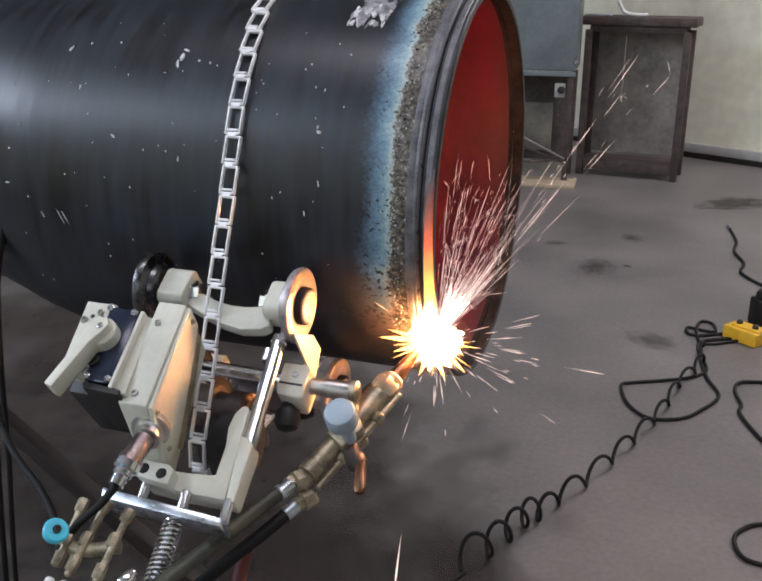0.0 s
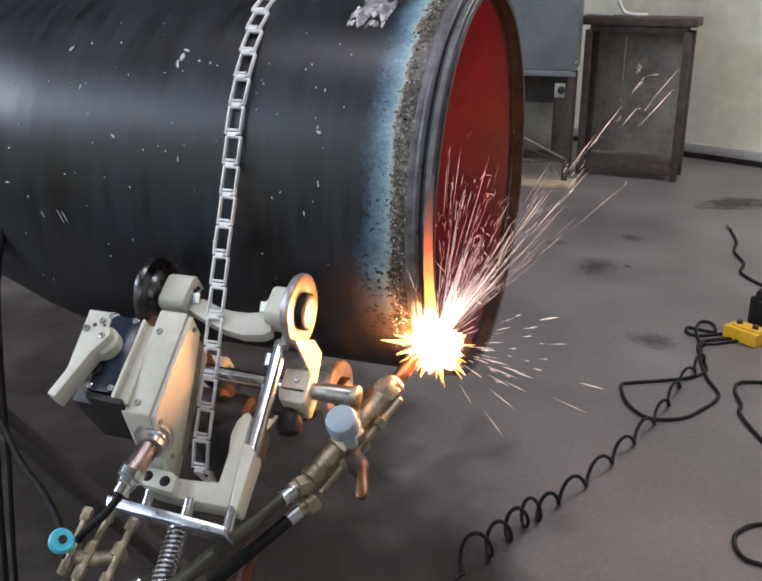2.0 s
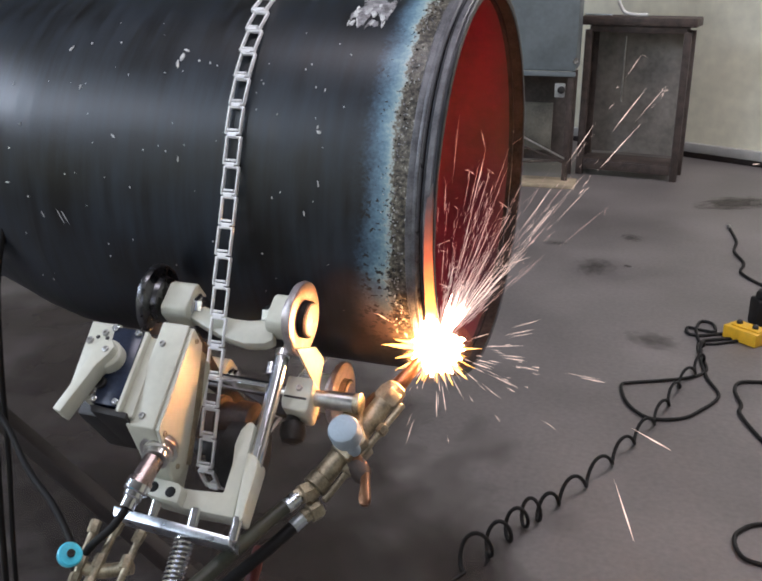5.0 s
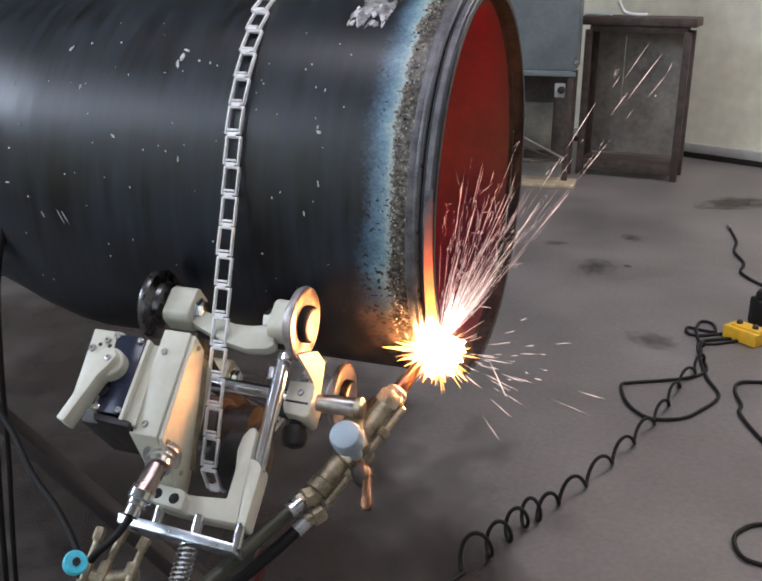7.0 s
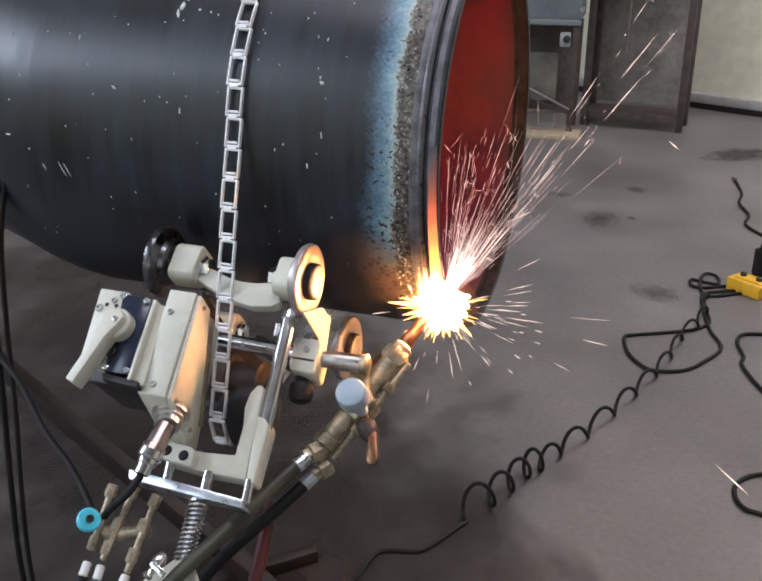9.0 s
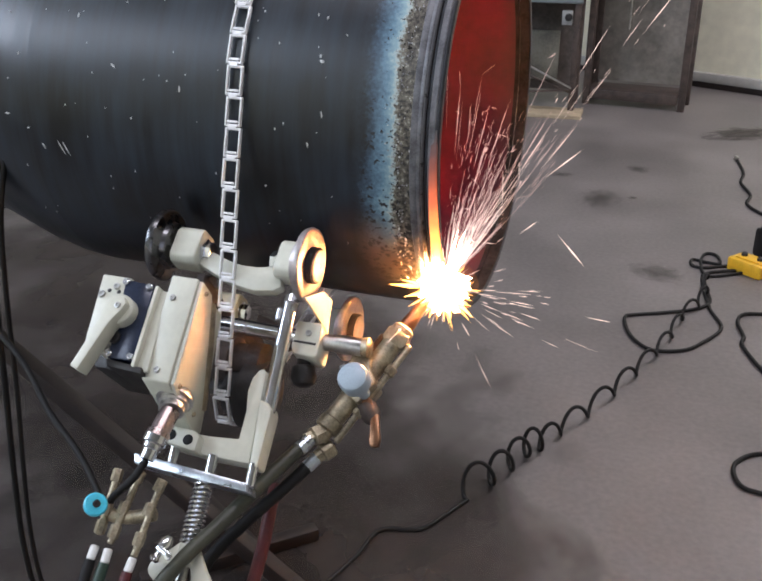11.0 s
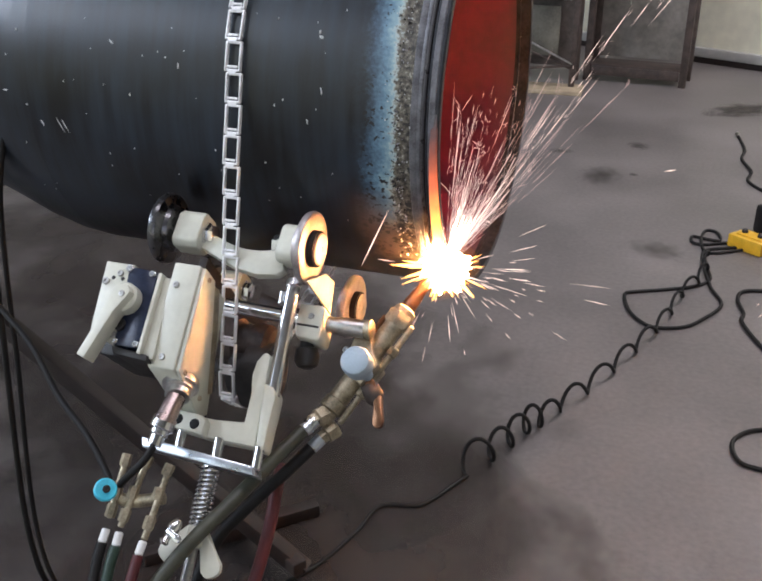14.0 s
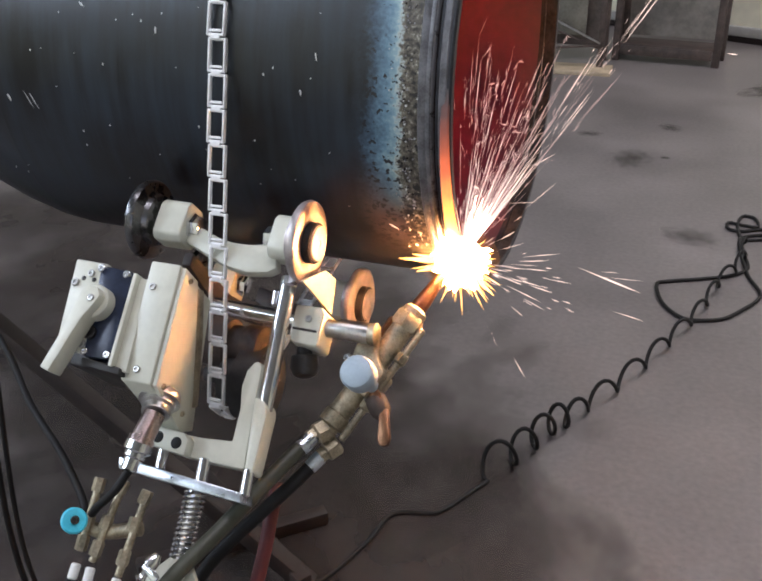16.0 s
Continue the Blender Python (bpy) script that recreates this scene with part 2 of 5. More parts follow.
def pipe_skin():
    """Black mill scale with drawn streaks, and towards the end the straw, blue and soot of the heat of cutting."""
    m = bpy.data.materials.new("mill_scale_with_heat_tint")
    m.use_nodes = True
    nt = m.node_tree
    ln = nt.links.new
    b = nt.nodes["Principled BSDF"]
    b.inputs["Metallic"].default_value = 0.0
    b.inputs["Specular IOR Level"].default_value = 0.54
    tc = node(nt, "TexCoord")
    sep = node(nt, "SeparateXYZ")
    ln(tc.outputs["Object"], sep.inputs[0])
    stretch = node(nt, "Mapping")
    stretch.inputs["Scale"].default_value = (95, 9, 9)
    ln(tc.outputs["Object"], stretch.inputs[0])
    streak = node(nt, "TexNoise", Scale=1.0, Detail=5.0)
    ln(stretch.outputs[0], streak.inputs["Vector"])
    blotch = node(nt, "TexNoise", Scale=9.0, Detail=6.0)
    ln(tc.outputs["Object"], blotch.inputs["Vector"])
    grit = node(nt, "TexNoise", Scale=240.0, Detail=3.0)
    ln(tc.outputs["Object"], grit.inputs["Vector"])
    black = node(nt, "ValToRGB")
    black.color_ramp.elements[0].position, black.color_ramp.elements[0].color = 0.38, (0.0035, 0.0035, 0.0042, 1)
    black.color_ramp.elements[1].position, black.color_ramp.elements[1].color = 0.72, (0.017, 0.027, 0.040, 1)
    half = node(nt, "Math")
    half.operation = "ADD"
    ln(streak.outputs[0], half.inputs[0])
    ln(blotch.outputs[0], half.inputs[1])
    half2 = node(nt, "Math")
    half2.operation = "MULTIPLY"
    half2.inputs[1].default_value = 0.5
    ln(half.outputs[0], half2.inputs[0])
    ln(half2.outputs[0], black.inputs[0])
    # distance from the end, made uneven
    warp = node(nt, "Math")
    warp.operation = "MULTIPLY_ADD"
    warp.inputs[1].default_value = 0.030
    ln(blotch.outputs[0], warp.inputs[0])
    ln(sep.outputs[0], warp.inputs[2])
    warp2 = node(nt, "Math")
    warp2.operation = "MULTIPLY_ADD"
    warp2.inputs[1].default_value = 0.020
    ln(grit.outputs[0], warp2.inputs[0])
    warp3 = node(nt, "Math")
    warp3.operation = "MULTIPLY_ADD"
    warp3.inputs[1].default_value = 0.030
    ragged = node(nt, "TexNoise", Scale=34.0, Detail=5.0, Roughness=0.65)
    ln(tc.outputs["Object"], ragged.inputs["Vector"])
    ln(ragged.outputs[0], warp3.inputs[0])
    ln(warp.outputs[0], warp3.inputs[2])
    ln(warp3.outputs[0], warp2.inputs[2])
    rng = node(nt, "MapRange")
    rng.inputs["From Min"].default_value, rng.inputs["From Max"].default_value = -0.0850, 0.0275
    ln(warp2.outputs[0], rng.inputs["Value"])
    tint = node(nt, "ValToRGB")
    cr = tint.color_ramp
    stops = [(0.0, (0.014, 0.017, 0.022)), (0.24, (0.022, 0.032, 0.045)), (0.36, (0.058, 0.105, 0.150)), (0.46, (0.135, 0.245, 0.320)), (0.54, (0.27, 0.40, 0.44)), (0.58, (0.46, 0.53, 0.50)),
             (0.61, (0.24, 0.22, 0.165)), (0.66, (0.135, 0.098, 0.066)), (0.74, (0.095, 0.072, 0.052)), (0.81, (0.026, 0.024, 0.023)), (0.88, (0.11, 0.11, 0.115)), (1.0, (0.15, 0.155, 0.17))]
    cr.elements[0].position, cr.elements[0].color = stops[0][0], (*stops[0][1], 1)
    cr.elements[1].position, cr.elements[1].color = stops[-1][0], (*stops[-1][1], 1)
    for pos, c in stops[1:-1]:
        cr.elements.new(pos).color = (*c, 1)
    ln(rng.outputs[0], tint.inputs[0])
    # soot drops and pits in the heated band
    vor = node(nt, "TexVoronoi", Scale=86.0)
    flat = node(nt, "Mapping")
    flat.inputs["Scale"].default_value = (1.0, 1.5, 1.5)
    rag = node(nt, "TexNoise", Scale=130.0, Detail=2.0)
    ln(tc.outputs["Object"], rag.inputs["Vector"])
    ragm = node(nt, "VectorMath")
    ragm.operation = "MULTIPLY_ADD"
    ragm.inputs[1].default_value = (0.016, 0.016, 0.016)
    ln(rag.outputs["Color"], ragm.inputs[0])
    ln(tc.outputs["Object"], ragm.inputs[2])
    ln(ragm.outputs[0], flat.inputs[0])
    ln(flat.outputs[0], vor.inputs["Vector"])
    dot = node(nt, "MapRange")
    dot.inputs["From Min"].default_value, dot.inputs["From Max"].default_value = 0.30, 0.36
    dotn = node(nt, "Math")
    dotn.operation = "MULTIPLY_ADD"
    dotn.inputs[1].default_value = -0.55
    clus = node(nt, "TexNoise", Scale=22.0, Detail=3.0)
    ln(tc.outputs["Object"], clus.inputs["Vector"])
    ln(clus.outputs[0], dotn.inputs[0])
    half3 = node(nt, "Math")
    half3.operation = "ADD"
    half3.inputs[1].default_value = 0.34
    ln(vor.outputs["Distance"], half3.inputs[0])
    ln(half3.outputs[0], dotn.inputs[2])
    sink = node(nt, "Math")
    sink.operation = "MULTIPLY_ADD"
    sink.inputs[1].default_value = 0.75
    ln(sep.outputs[2], sink.inputs[0])
    ln(dotn.outputs[0], sink.inputs[2])
    ln(sink.outputs[0], dot.inputs["Value"])
    pits = node(nt, "Mix")
    pits.data_type = "RGBA"
    ln(dot.outputs[0], pits.inputs["Factor"])
    pits.inputs["A"].default_value = (0.018, 0.017, 0.017, 1)
    speck = node(nt, "ValToRGB")
    sc = speck.color_ramp
    sc.elements[0].position, sc.elements[0].color = 0.40, (0.012, 0.011, 0.010, 1)
    sc.elements[1].position, sc.elements[1].color = 0.70, (0.62, 0.60, 0.52, 1)
    sc.elements.new(0.50).color = (0.085, 0.075, 0.058, 1)
    sc.elements.new(0.60).color = (0.17, 0.155, 0.12, 1)
    crumb = node(nt, "TexNoise", Scale=150.0, Detail=5.0, Roughness=0.65)
    ln(tc.outputs["Object"], crumb.inputs["Vector"])
    ln(crumb.outputs[0], speck.inputs[0])
    belt = node(nt, "ValToRGB")
    be = belt.color_ramp
    be.elements[0].position, be.elements[0].color = 0.57, (0, 0, 0, 1)
    be.elements[1].position, be.elements[1].color = 0.88, (0, 0, 0, 1)
    be.elements.new(0.65).color = (0.9, 0.9, 0.9, 1)
    be.elements.new(0.80).color = (0.9, 0.9, 0.9, 1)
    ln(rng.outputs[0], belt.inputs[0])
    gritty = node(nt, "Mix")
    gritty.data_type = "RGBA"
    ln(belt.outputs[0], gritty.inputs["Factor"])
    dull = node(nt, "Mix")
    dull.data_type = "RGBA"
    dull.inputs["B"].default_value = (0.070, 0.056, 0.056, 1)
    lowdull = node(nt, "MapRange")
    lowdull.inputs["From Min"].default_value, lowdull.inputs["From Max"].default_value = -0.07, -0.13
    ln(sep.outputs[2], lowdull.inputs["Value"])
    ln(lowdull.outputs[0], dull.inputs["Factor"])
    ln(tint.outputs[0], dull.inputs["A"])
    ln(dull.outputs["Result"], gritty.inputs["A"])
    ln(speck.outputs[0], gritty.inputs["B"])
    ln(gritty.outputs["Result"], pits.inputs["B"])
    zone = node(nt, "MapRange")
    zone.inputs["From Min"].default_value, zone.inputs["From Max"].default_value = -0.074, -0.046
    ln(warp2.outputs[0], zone.inputs["Value"])
    # the tint fades low down, where scale and soot cover it
    low = node(nt, "MapRange")
    low.inputs["From Min"].default_value, low.inputs["From Max"].default_value = -0.215, -0.15
    low.inputs["To Min"].default_value = 0.10
    ln(sep.outputs[2], low.inputs["Value"])
    fac = node(nt, "Math")
    fac.operation = "MULTIPLY"
    ln(zone.outputs[0], fac.inputs[0])
    ln(low.outputs[0], fac.inputs[1])
    allc = node(nt, "Mix")
    allc.data_type = "RGBA"
    ln(fac.outputs[0], allc.inputs["Factor"])
    ln(black.outputs[0], allc.inputs["A"])
    ln(pits.outputs["Result"], allc.inputs["B"])
    ln(allc.outputs["Result"], b.inputs["Base Color"])
    rough = node(nt, "MapRange")
    rough.inputs["From Min"].default_value, rough.inputs["From Max"].default_value = 0.3, 0.75
    rough.inputs["To Min"].default_value, rough.inputs["To Max"].default_value = 0.28, 0.48
    ln(half2.outputs[0], rough.inputs["Value"])
    ln(rough.outputs[0], b.inputs["Roughness"])
    bp = node(nt, "Bump", Strength=0.24, Distance=0.0015)
    ln(half2.outputs[0], bp.inputs["Height"])
    bp2 = node(nt, "Bump", Strength=0.12, Distance=0.001)
    ln(grit.outputs[0], bp2.inputs["Height"])
    ln(bp.outputs[0], bp2.inputs["Normal"])
    ln(bp2.outputs[0], b.inputs["Normal"])
    return m


PIPESKIN = pipe_skin()
RINGSTEEL = mat("sooty_ring_steel", (0.026, 0.027, 0.032), 0.45, 0.3, 50, 0.5, 0.3)
INSIDE = mat("red_oxide_lining", (0.125, 0.0042, 0.021), 0.62, 0, 8, 0.35, 0.1)


def scorch(m):
    """Soot over the mouth of the bore, deeper and more ragged low down."""
    nt = m.node_tree
    ln = nt.links.new
    b = nt.nodes["Principled BSDF"]
    red = b.inputs["Base Color"].links[0].from_socket
    tc = node(nt, "TexCoord")
    sep = node(nt, "SeparateXYZ")
    ln(tc.outputs["Object"], sep.inputs[0])
    rag = node(nt, "TexNoise", Scale=14.0, Detail=7.0, Roughness=0.62)
    ln(tc.outputs["Object"], rag.inputs["Vector"])
    a = node(nt, "Math")
    a.operation = "MULTIPLY_ADD"
    a.inputs[1].default_value = 0.085
    ln(rag.outputs[0], a.inputs[0])
    ln(sep.outputs[0], a.inputs[2])
    c = node(nt, "Math")
    c.operation = "MULTIPLY_ADD"
    c.inputs[1].default_value = -0.05
    ln(sep.outputs[2], c.inputs[0])
    ln(a.outputs[0], c.inputs[2])
    rng = node(nt, "MapRange")
    rng.inputs["From Min"].default_value, rng.inputs["From Max"].default_value = -0.012, 0.050
    ln(c.outputs[0], rng.inputs["Value"])
    mx = node(nt, "Mix")
    mx.data_type = "RGBA"
    ln(rng.outputs[0], mx.inputs["Factor"])
    ln(red, mx.inputs["A"])
    mx.inputs["B"].default_value = (0.046, 0.022, 0.020, 1)
    ln(mx.outputs["Result"], b.inputs["Base Color"])


scorch(INSIDE)
ENDSTEEL = mat("dark_cut_steel", (0.15, 0.15, 0.16), 0.45, 0.35, 50, 0.45, 0.3)
BURNT = mat("burnt_inner_edge", (0.034, 0.029, 0.028), 0.8, 0.1, 30, 0.6, 0.5)
BURNT.node_tree.nodes["Principled BSDF"].inputs["Specular IOR Level"].default_value = 0.12
FLECK = mat("pale_paint_fleck", (0.62, 0.63, 0.62), 0.6, 0, 120, 0.3, 0.2)
SCAR = mat("rough_ground_weld", (0.34, 0.33, 0.34), 0.5, 0.3, 90, 0.65, 0.8)

KERF = -0.018
BORE = R - WALL_T
pipe = thing("steel_pipe", Matrix.Translation((0, 0, AXIS)), "large black steel pipe with a heat-blued band near its cut end", "pipe")
part("shell", ring_strip([(-0.585, R), (-0.52, R), (-0.4, R), (-0.25, R), (-0.1, R), (-0.045, R), (KERF - 0.003, R), (KERF - 0.0015, R - 0.0015), (KERF - 0.001, R - 0.004)]), PIPESKIN, pipe)
part("reducer", ring_strip([(x, R * (1 + q) / 2, R * (1 - q) / 2) for x, q in ((-0.585, 1), (-0.62, 0.985), (-0.67, 0.94), (-0.72, 0.872), (-0.77, 0.81), (-0.81, 0.775), (-0.84, 0.765))]), PIPESKIN, pipe, "black cone narrowing to a smaller pipe")
part("narrow_pipe", ring_strip([(x, R * q, R * 0.1175) for x, q in ((-0.84, 0.8825), (-0.848, 0.915), (-0.862, 0.915), (-0.87, 0.8825), (-2.3, 0.8825), (-2.3, 0.82))]), PIPESKIN, pipe, "narrower black pipe behind a weld bead")
part("lining", ring_strip([(KERF - 0.007, BORE), (-0.3, BORE), (-0.585, BORE), (-0.72, BORE - 0.02, 0.015), (-0.84, R * 0.84, R * 0.1175), (-2.3, R * 0.82, R * 0.1175)]), INSIDE, pipe, "red oxide inner face")
part("burnt_edge", ring_strip([(KERF - 0.001, R - 0.004), (KERF - 0.001, BORE), (KERF - 0.007, BORE)]), BURNT, pipe, "scorched inner edge")
part("offcut_ring", ring_strip([(KERF + 0.0008, BORE), (KERF + 0.0008, R - 0.002), (KERF + 0.0028, R), (-0.002, R), (0, R - 0.002), (0, BORE + 0.001), (-0.001, BORE)]), RINGSTEEL, pipe, "narrow steel ring being cut off")
part("ring_bore", ring_strip([(-0.001, BORE), (KERF + 0.0008, BORE)]), BURNT, pipe, "sooty inner face of the ring")
# worn ridge turned by an earlier cut
part("cut_ridge", ring_strip([(-0.0365, R - 0.001), (-0.0345, R + 0.0015), (-0.030, R + 0.0018), (-0.027, R + 0.0006), (-0.0245, R + 0.0016), (-0.0225, R + 0.0012), (-0.0215, R - 0.001)]), ENDSTEEL, pipe, "grey ridges left by an earlier cut")
part("burr", ring_strip([(-0.014, R - 0.001), (-0.012, R + 0.0014), (-0.006, R + 0.001), (-0.004, R - 0.001)]), ENDSTEEL, pipe)


def skin_point(x, deg, h=0.0):
    """A point over the pipe's skin: deg runs down from the side that faces the camera."""
    a = radians(deg)
    return Vector((x, -(R + h) * math.cos(a), -(R + h) * math.sin(a)))


def patch(x, deg, w, l, lean, seed, h=0.0012):
    """A thin ragged flake that follows the skin."""
    rnd = random.Random(seed)
    bm = bmesh.new()
    ring, top = [], []
    n = 9
    for k in range(n):
        a = 6.28318 * k / n
        q = rnd.uniform(0.55, 1.1)
        u, v = w * q * math.cos(a), l * q * math.sin(a)
        u, v = u * math.cos(lean) - v * math.sin(lean), u * math.sin(lean) + v * math.cos(lean)
        ring.append(bm.verts.new(skin_point(x + u, deg + math.degrees(v / R), -0.0006)))
        top.append(bm.verts.new(skin_point(x + u * 0.8, deg + math.degrees(v * 0.8 / R), h)))
    for k in range(n):
        bm.faces.new((ring[k], ring[(k + 1) % n], top[(k + 1) % n], top[k]))
    bm.faces.new(top)
    bmesh.ops.recalc_face_normals(bm, faces=bm.faces)
    return bm


FLECKS = [(-0.371, -42.2, 4, 9, 0.2), (-0.374, -40.0, 3, 8, -0.2), (-0.368, -44.5, 5, 3, 0.3), (-0.548, -43.7, 3, 6, 0.4), (-0.519, -45.7, 2, 3, 0), (-0.344, -41.3, 2, 2, 0), (-0.327, -40.7, 2, 2, 0),
          (-0.449, -18.4, 2, 6, -0.9), (-0.348, -13.5, 1.5, 5, 0), (-0.566, 5.3, 1.5, 6, -0.4), (-0.62, -3.2, 4, 1.5, 0), (-0.587, 0.3, 2, 1.5, 0), (-0.156, -23.1, 5, 2.5, 0.4), (-0.158, -24.4, 2, 3, 0),
          (-0.150, -10.2, 1.2, 5, -0.2), (-0.168, -2.2, 1.2, 4, -0.2), (-0.170, -34.9, 1.2, 2.5, 0), (-0.157, -34.3, 1.2, 3, 0.3), (-0.212, -5.6, 1.2, 2.5, 0), (-0.389, -37.1, 1.5, 1.5, 0), (-0.513, -31.5, 1.3, 4, 0.1),
          (-0.473, -46.4, 2, 2, 0), (-0.215, -27, 1, 2, 0), (-0.19, -40, 1, 2, 0.4), (-0.60, -20, 1.3, 2, 0), (-0.42, -5, 1, 2, 0), (-0.30, 8, 1, 2.5, 0), (-0.23, 10, 1.5, 1.5, 0), (-0.135, -45, 2.0, 1.4, 0), (-0.128, -30, 1.5, 1.2, 0)]
for i, (x, deg, w, l, lean) in enumerate(FLECKS):
    part("paint_fleck", patch(x, deg, w / 1000, l / 1000, lean, i), FLECK, pipe)
for i, dx in enumerate((-0.004, 0.0035)):
    part("scratch", patch(-0.533 + dx, 5.5, 0.0008, 0.014, -0.45, 90 + i, 0.0004), FLECK, pipe, "pale scratch in the scale")
rnd = random.Random(8)
for x, deg, w, l, lean in ((-0.131, -66, 0.020, 0.034, 0.1), (-0.138, -60, 0.013, 0.018, 0.3), (-0.118, -63, 0.012, 0.020, -0.3)):
    part("weld_scar", patch(x, deg, w, l, lean, 40 + int(-deg), 0.0006), SCAR, pipe, "rough grey weld scar")
for i in range(70):
    part("weld_scar", patch(rnd.uniform(-0.156, -0.104), rnd.uniform(-74, -56.2), rnd.uniform(0.0015, 0.005), rnd.uniform(0.004, 0.015), rnd.uniform(-0.4, 0.4), 60 + i, rnd.uniform(0.0006, 0.0013)), SCAR if i % 4 else FLECK, pipe, "rough grey weld scar")
rnd = random.Random(17)
for i in range(55):
    part("paint_fleck", patch(rnd.uniform(-0.63, -0.12), rnd.uniform(-55, 34), rnd.uniform(0.0005, 0.0012), rnd.uniform(0.0006, 0.0022), rnd.uniform(-0.6, 0.6), 700 + i, 0.0006), FLECK, pipe)
rnd = random.Random(5)
for i in range(280):
    part("spatter_bead", patch(rnd.gauss(-0.051, 0.006), rnd.uniform(-70, 40), rnd.uniform(0.0006, 0.0016), rnd.uniform(0.0006, 0.0018), 0, 300 + i, rnd.uniform(0.0008, 0.002)), FLECK if i % 4 == 0 else SCAR if i % 4 < 3 else BURNT, pipe)

# ---- stand under the pipe ----
stand = thing("pipe_stand", pose(0, 0, 0), "dark brown steel trestle carrying the pipe", "pipe stand")


def beam(a, b, w=0.05, d=0.05):
    """A square steel bar from a to b."""
    a, b = Vector(a), Vector(b)
    q = (b - a).to_track_quat("Z", "Y").to_matrix().to_4x4()
    return box((a + b) / 2, (w, d, (b - a).length), q, 0.004)


part("post", beam((-1.34, -0.10, 0), (-1.30, -0.08, 0.74), 0.05), DARKSTEEL, stand)
part("post", beam((-1.34, 0.12, 0), (-1.30, 0.10, 0.74), 0.05), DARKSTEEL, stand)
part("saddle", beam((-1.28, -0.24, 0.716), (-1.28, 0.24, 0.716), 0.14, 0.036), DARKSTEEL, stand)
part("brace", beam((-1.24, -0.10, 0.730), (-0.30, -0.06, 0.03), 0.032, 0.032), DARKSTEEL, stand)
part("cross_bar", beam((-0.62, 0.12, 0.05), (-0.30, -0.08, 0.05), 0.03, 0.03), DARKSTEEL, stand)
part("cross_bar", beam((-0.62, -0.12, 0.016), (-0.36, 0.14, 0.016), 0.03, 0.03), DARKSTEEL, stand)

# ---- cutting carriage: local x along the pipe, y towards its upper side, z away from the pipe ----
PHI0 = 35.0
TURNS = [(0, 0), (1, 0.70), (2, 1.41), (3, 2.11), (4, 2.81), (5.5, 3.82), (7, 4.82), (8, 5.47), (9, 6.11), (10.2, 6.85), (11.5, 7.61), (12.5, 8.24), (14, 9.17), (15, 9.76), (16, 10.36)]


def turn_at(t):
    for (t0, a0), (t1, a1) in zip(TURNS, TURNS[1:]):
        if t <= t1:
            return a0 + (a1 - a0) * (t - t0) / (t1 - t0)
    return TURNS[-1][1]


def carriage_pose(turn):
    return Matrix.Translation((0, 0, AXIS)) @ pose(0, 0, 0, 90 + PHI0 + turn)


def M(x, n, s):
    return Vector((x, s, R + n))


def nplate(points, s0, s1, bevel=0.002):
    """A plate with an outline of (x, n), from depth s0 to s1."""
    return prism([(x, R + n) for x, n in points], "y", s0, s1, bevel)


def xplate(points, x0, x1, bevel=0.002):
    """A plate with an outline of (n, s), from x0 to x1."""
    return prism([(s, R + n) for n, s in points], "x", x0, x1, bevel)


car = thing("pipe_cutting_carriage", carriage_pose(0), "cream motor carriage with chain drive and torch, clamped on the pipe", "cutting machine")
FRONT, SIDE, OUT = (0, 1, 0), (1, 0, 0), (0, 0, 1)

# gearbox with its side cover
gear = part("gearbox", xplate([(0.088, 0.122), (0.226, 0.106), (0.242, 0.045), (0.262, 0.014), (0.252, -0.02), (0.100, 0.034)], -0.330, -0.291, 0.0025), CREAM, car)
part("side_cover", xplate([(0.090, 0.118), (0.225, 0.102), (0.262, 0.014), (0.228, 0.010), (0.150, 0.052), (0.094, 0.086)], -0.2905, -0.285, 0.001), CREAM, gear)
part("side_rib", xplate([(0.10, 0.082), (0.15, 0.048), (0.228, 0.006), (0.224, -0.006), (0.145, 0.034), (0.098, 0.064)], -0.2905, -0.2865, 0.001), BRASS, gear, "brown worn cover strip")
part("edge_rail", nplate([(-0.3465, 0.107), (-0.3415, 0.107), (-0.3345, 0.217), (-0.3395, 0.217)], 0.103, 0.1235, 0.001), CREAM, gear)
part("flange", nplate([(-0.342, 0.109), (-0.330, 0.109), (-0.320, 0.219), (-0.336, 0.219)], 0.03, 0.114, 0.0015), CREAM, gear)
for x, n, s in ((-0.319, 0.118, 0.1185), (-0.3115, 0.212, 0.1075)):
    bolt("screw", M(x, n, s), FRONT, 0.0042, 0.003, STEEL, gear)
for n, s in ((0.100, 0.103), (0.222, 0.088), (0.24, 0.03)):
    bolt("screw", M(-0.2855, n, s), SIDE, 0.0035, 0.003, BRASS, gear)

# motor with its blue end plate
motor = part("motor", box(M(-0.372, 0.165, 0.052), (0.070, 0.095, 0.112), bevel=0.004), BLACKMETAL, car, "black motor housing")
part("end_plate", nplate([(-0.397, 0.102), (-0.352, 0.104), (-0.342, 0.210), (-0.380, 0.211)], 0.100, 0.118, 0.0025), NAVY, motor, "glossy navy blue end plate")
for x, n in ((-0.392, 0.107), (-0.357, 0.109), (-0.347, 0.205), (-0.377, 0.206)):
    bolt("screw", M(x, n, 0.118), FRONT, 0.0045, 0.004, CHROME, motor)
bolt("screw", M(-0.364, 0.142, 0.118), FRONT, 0.0025, 0.002, CHROME, motor)
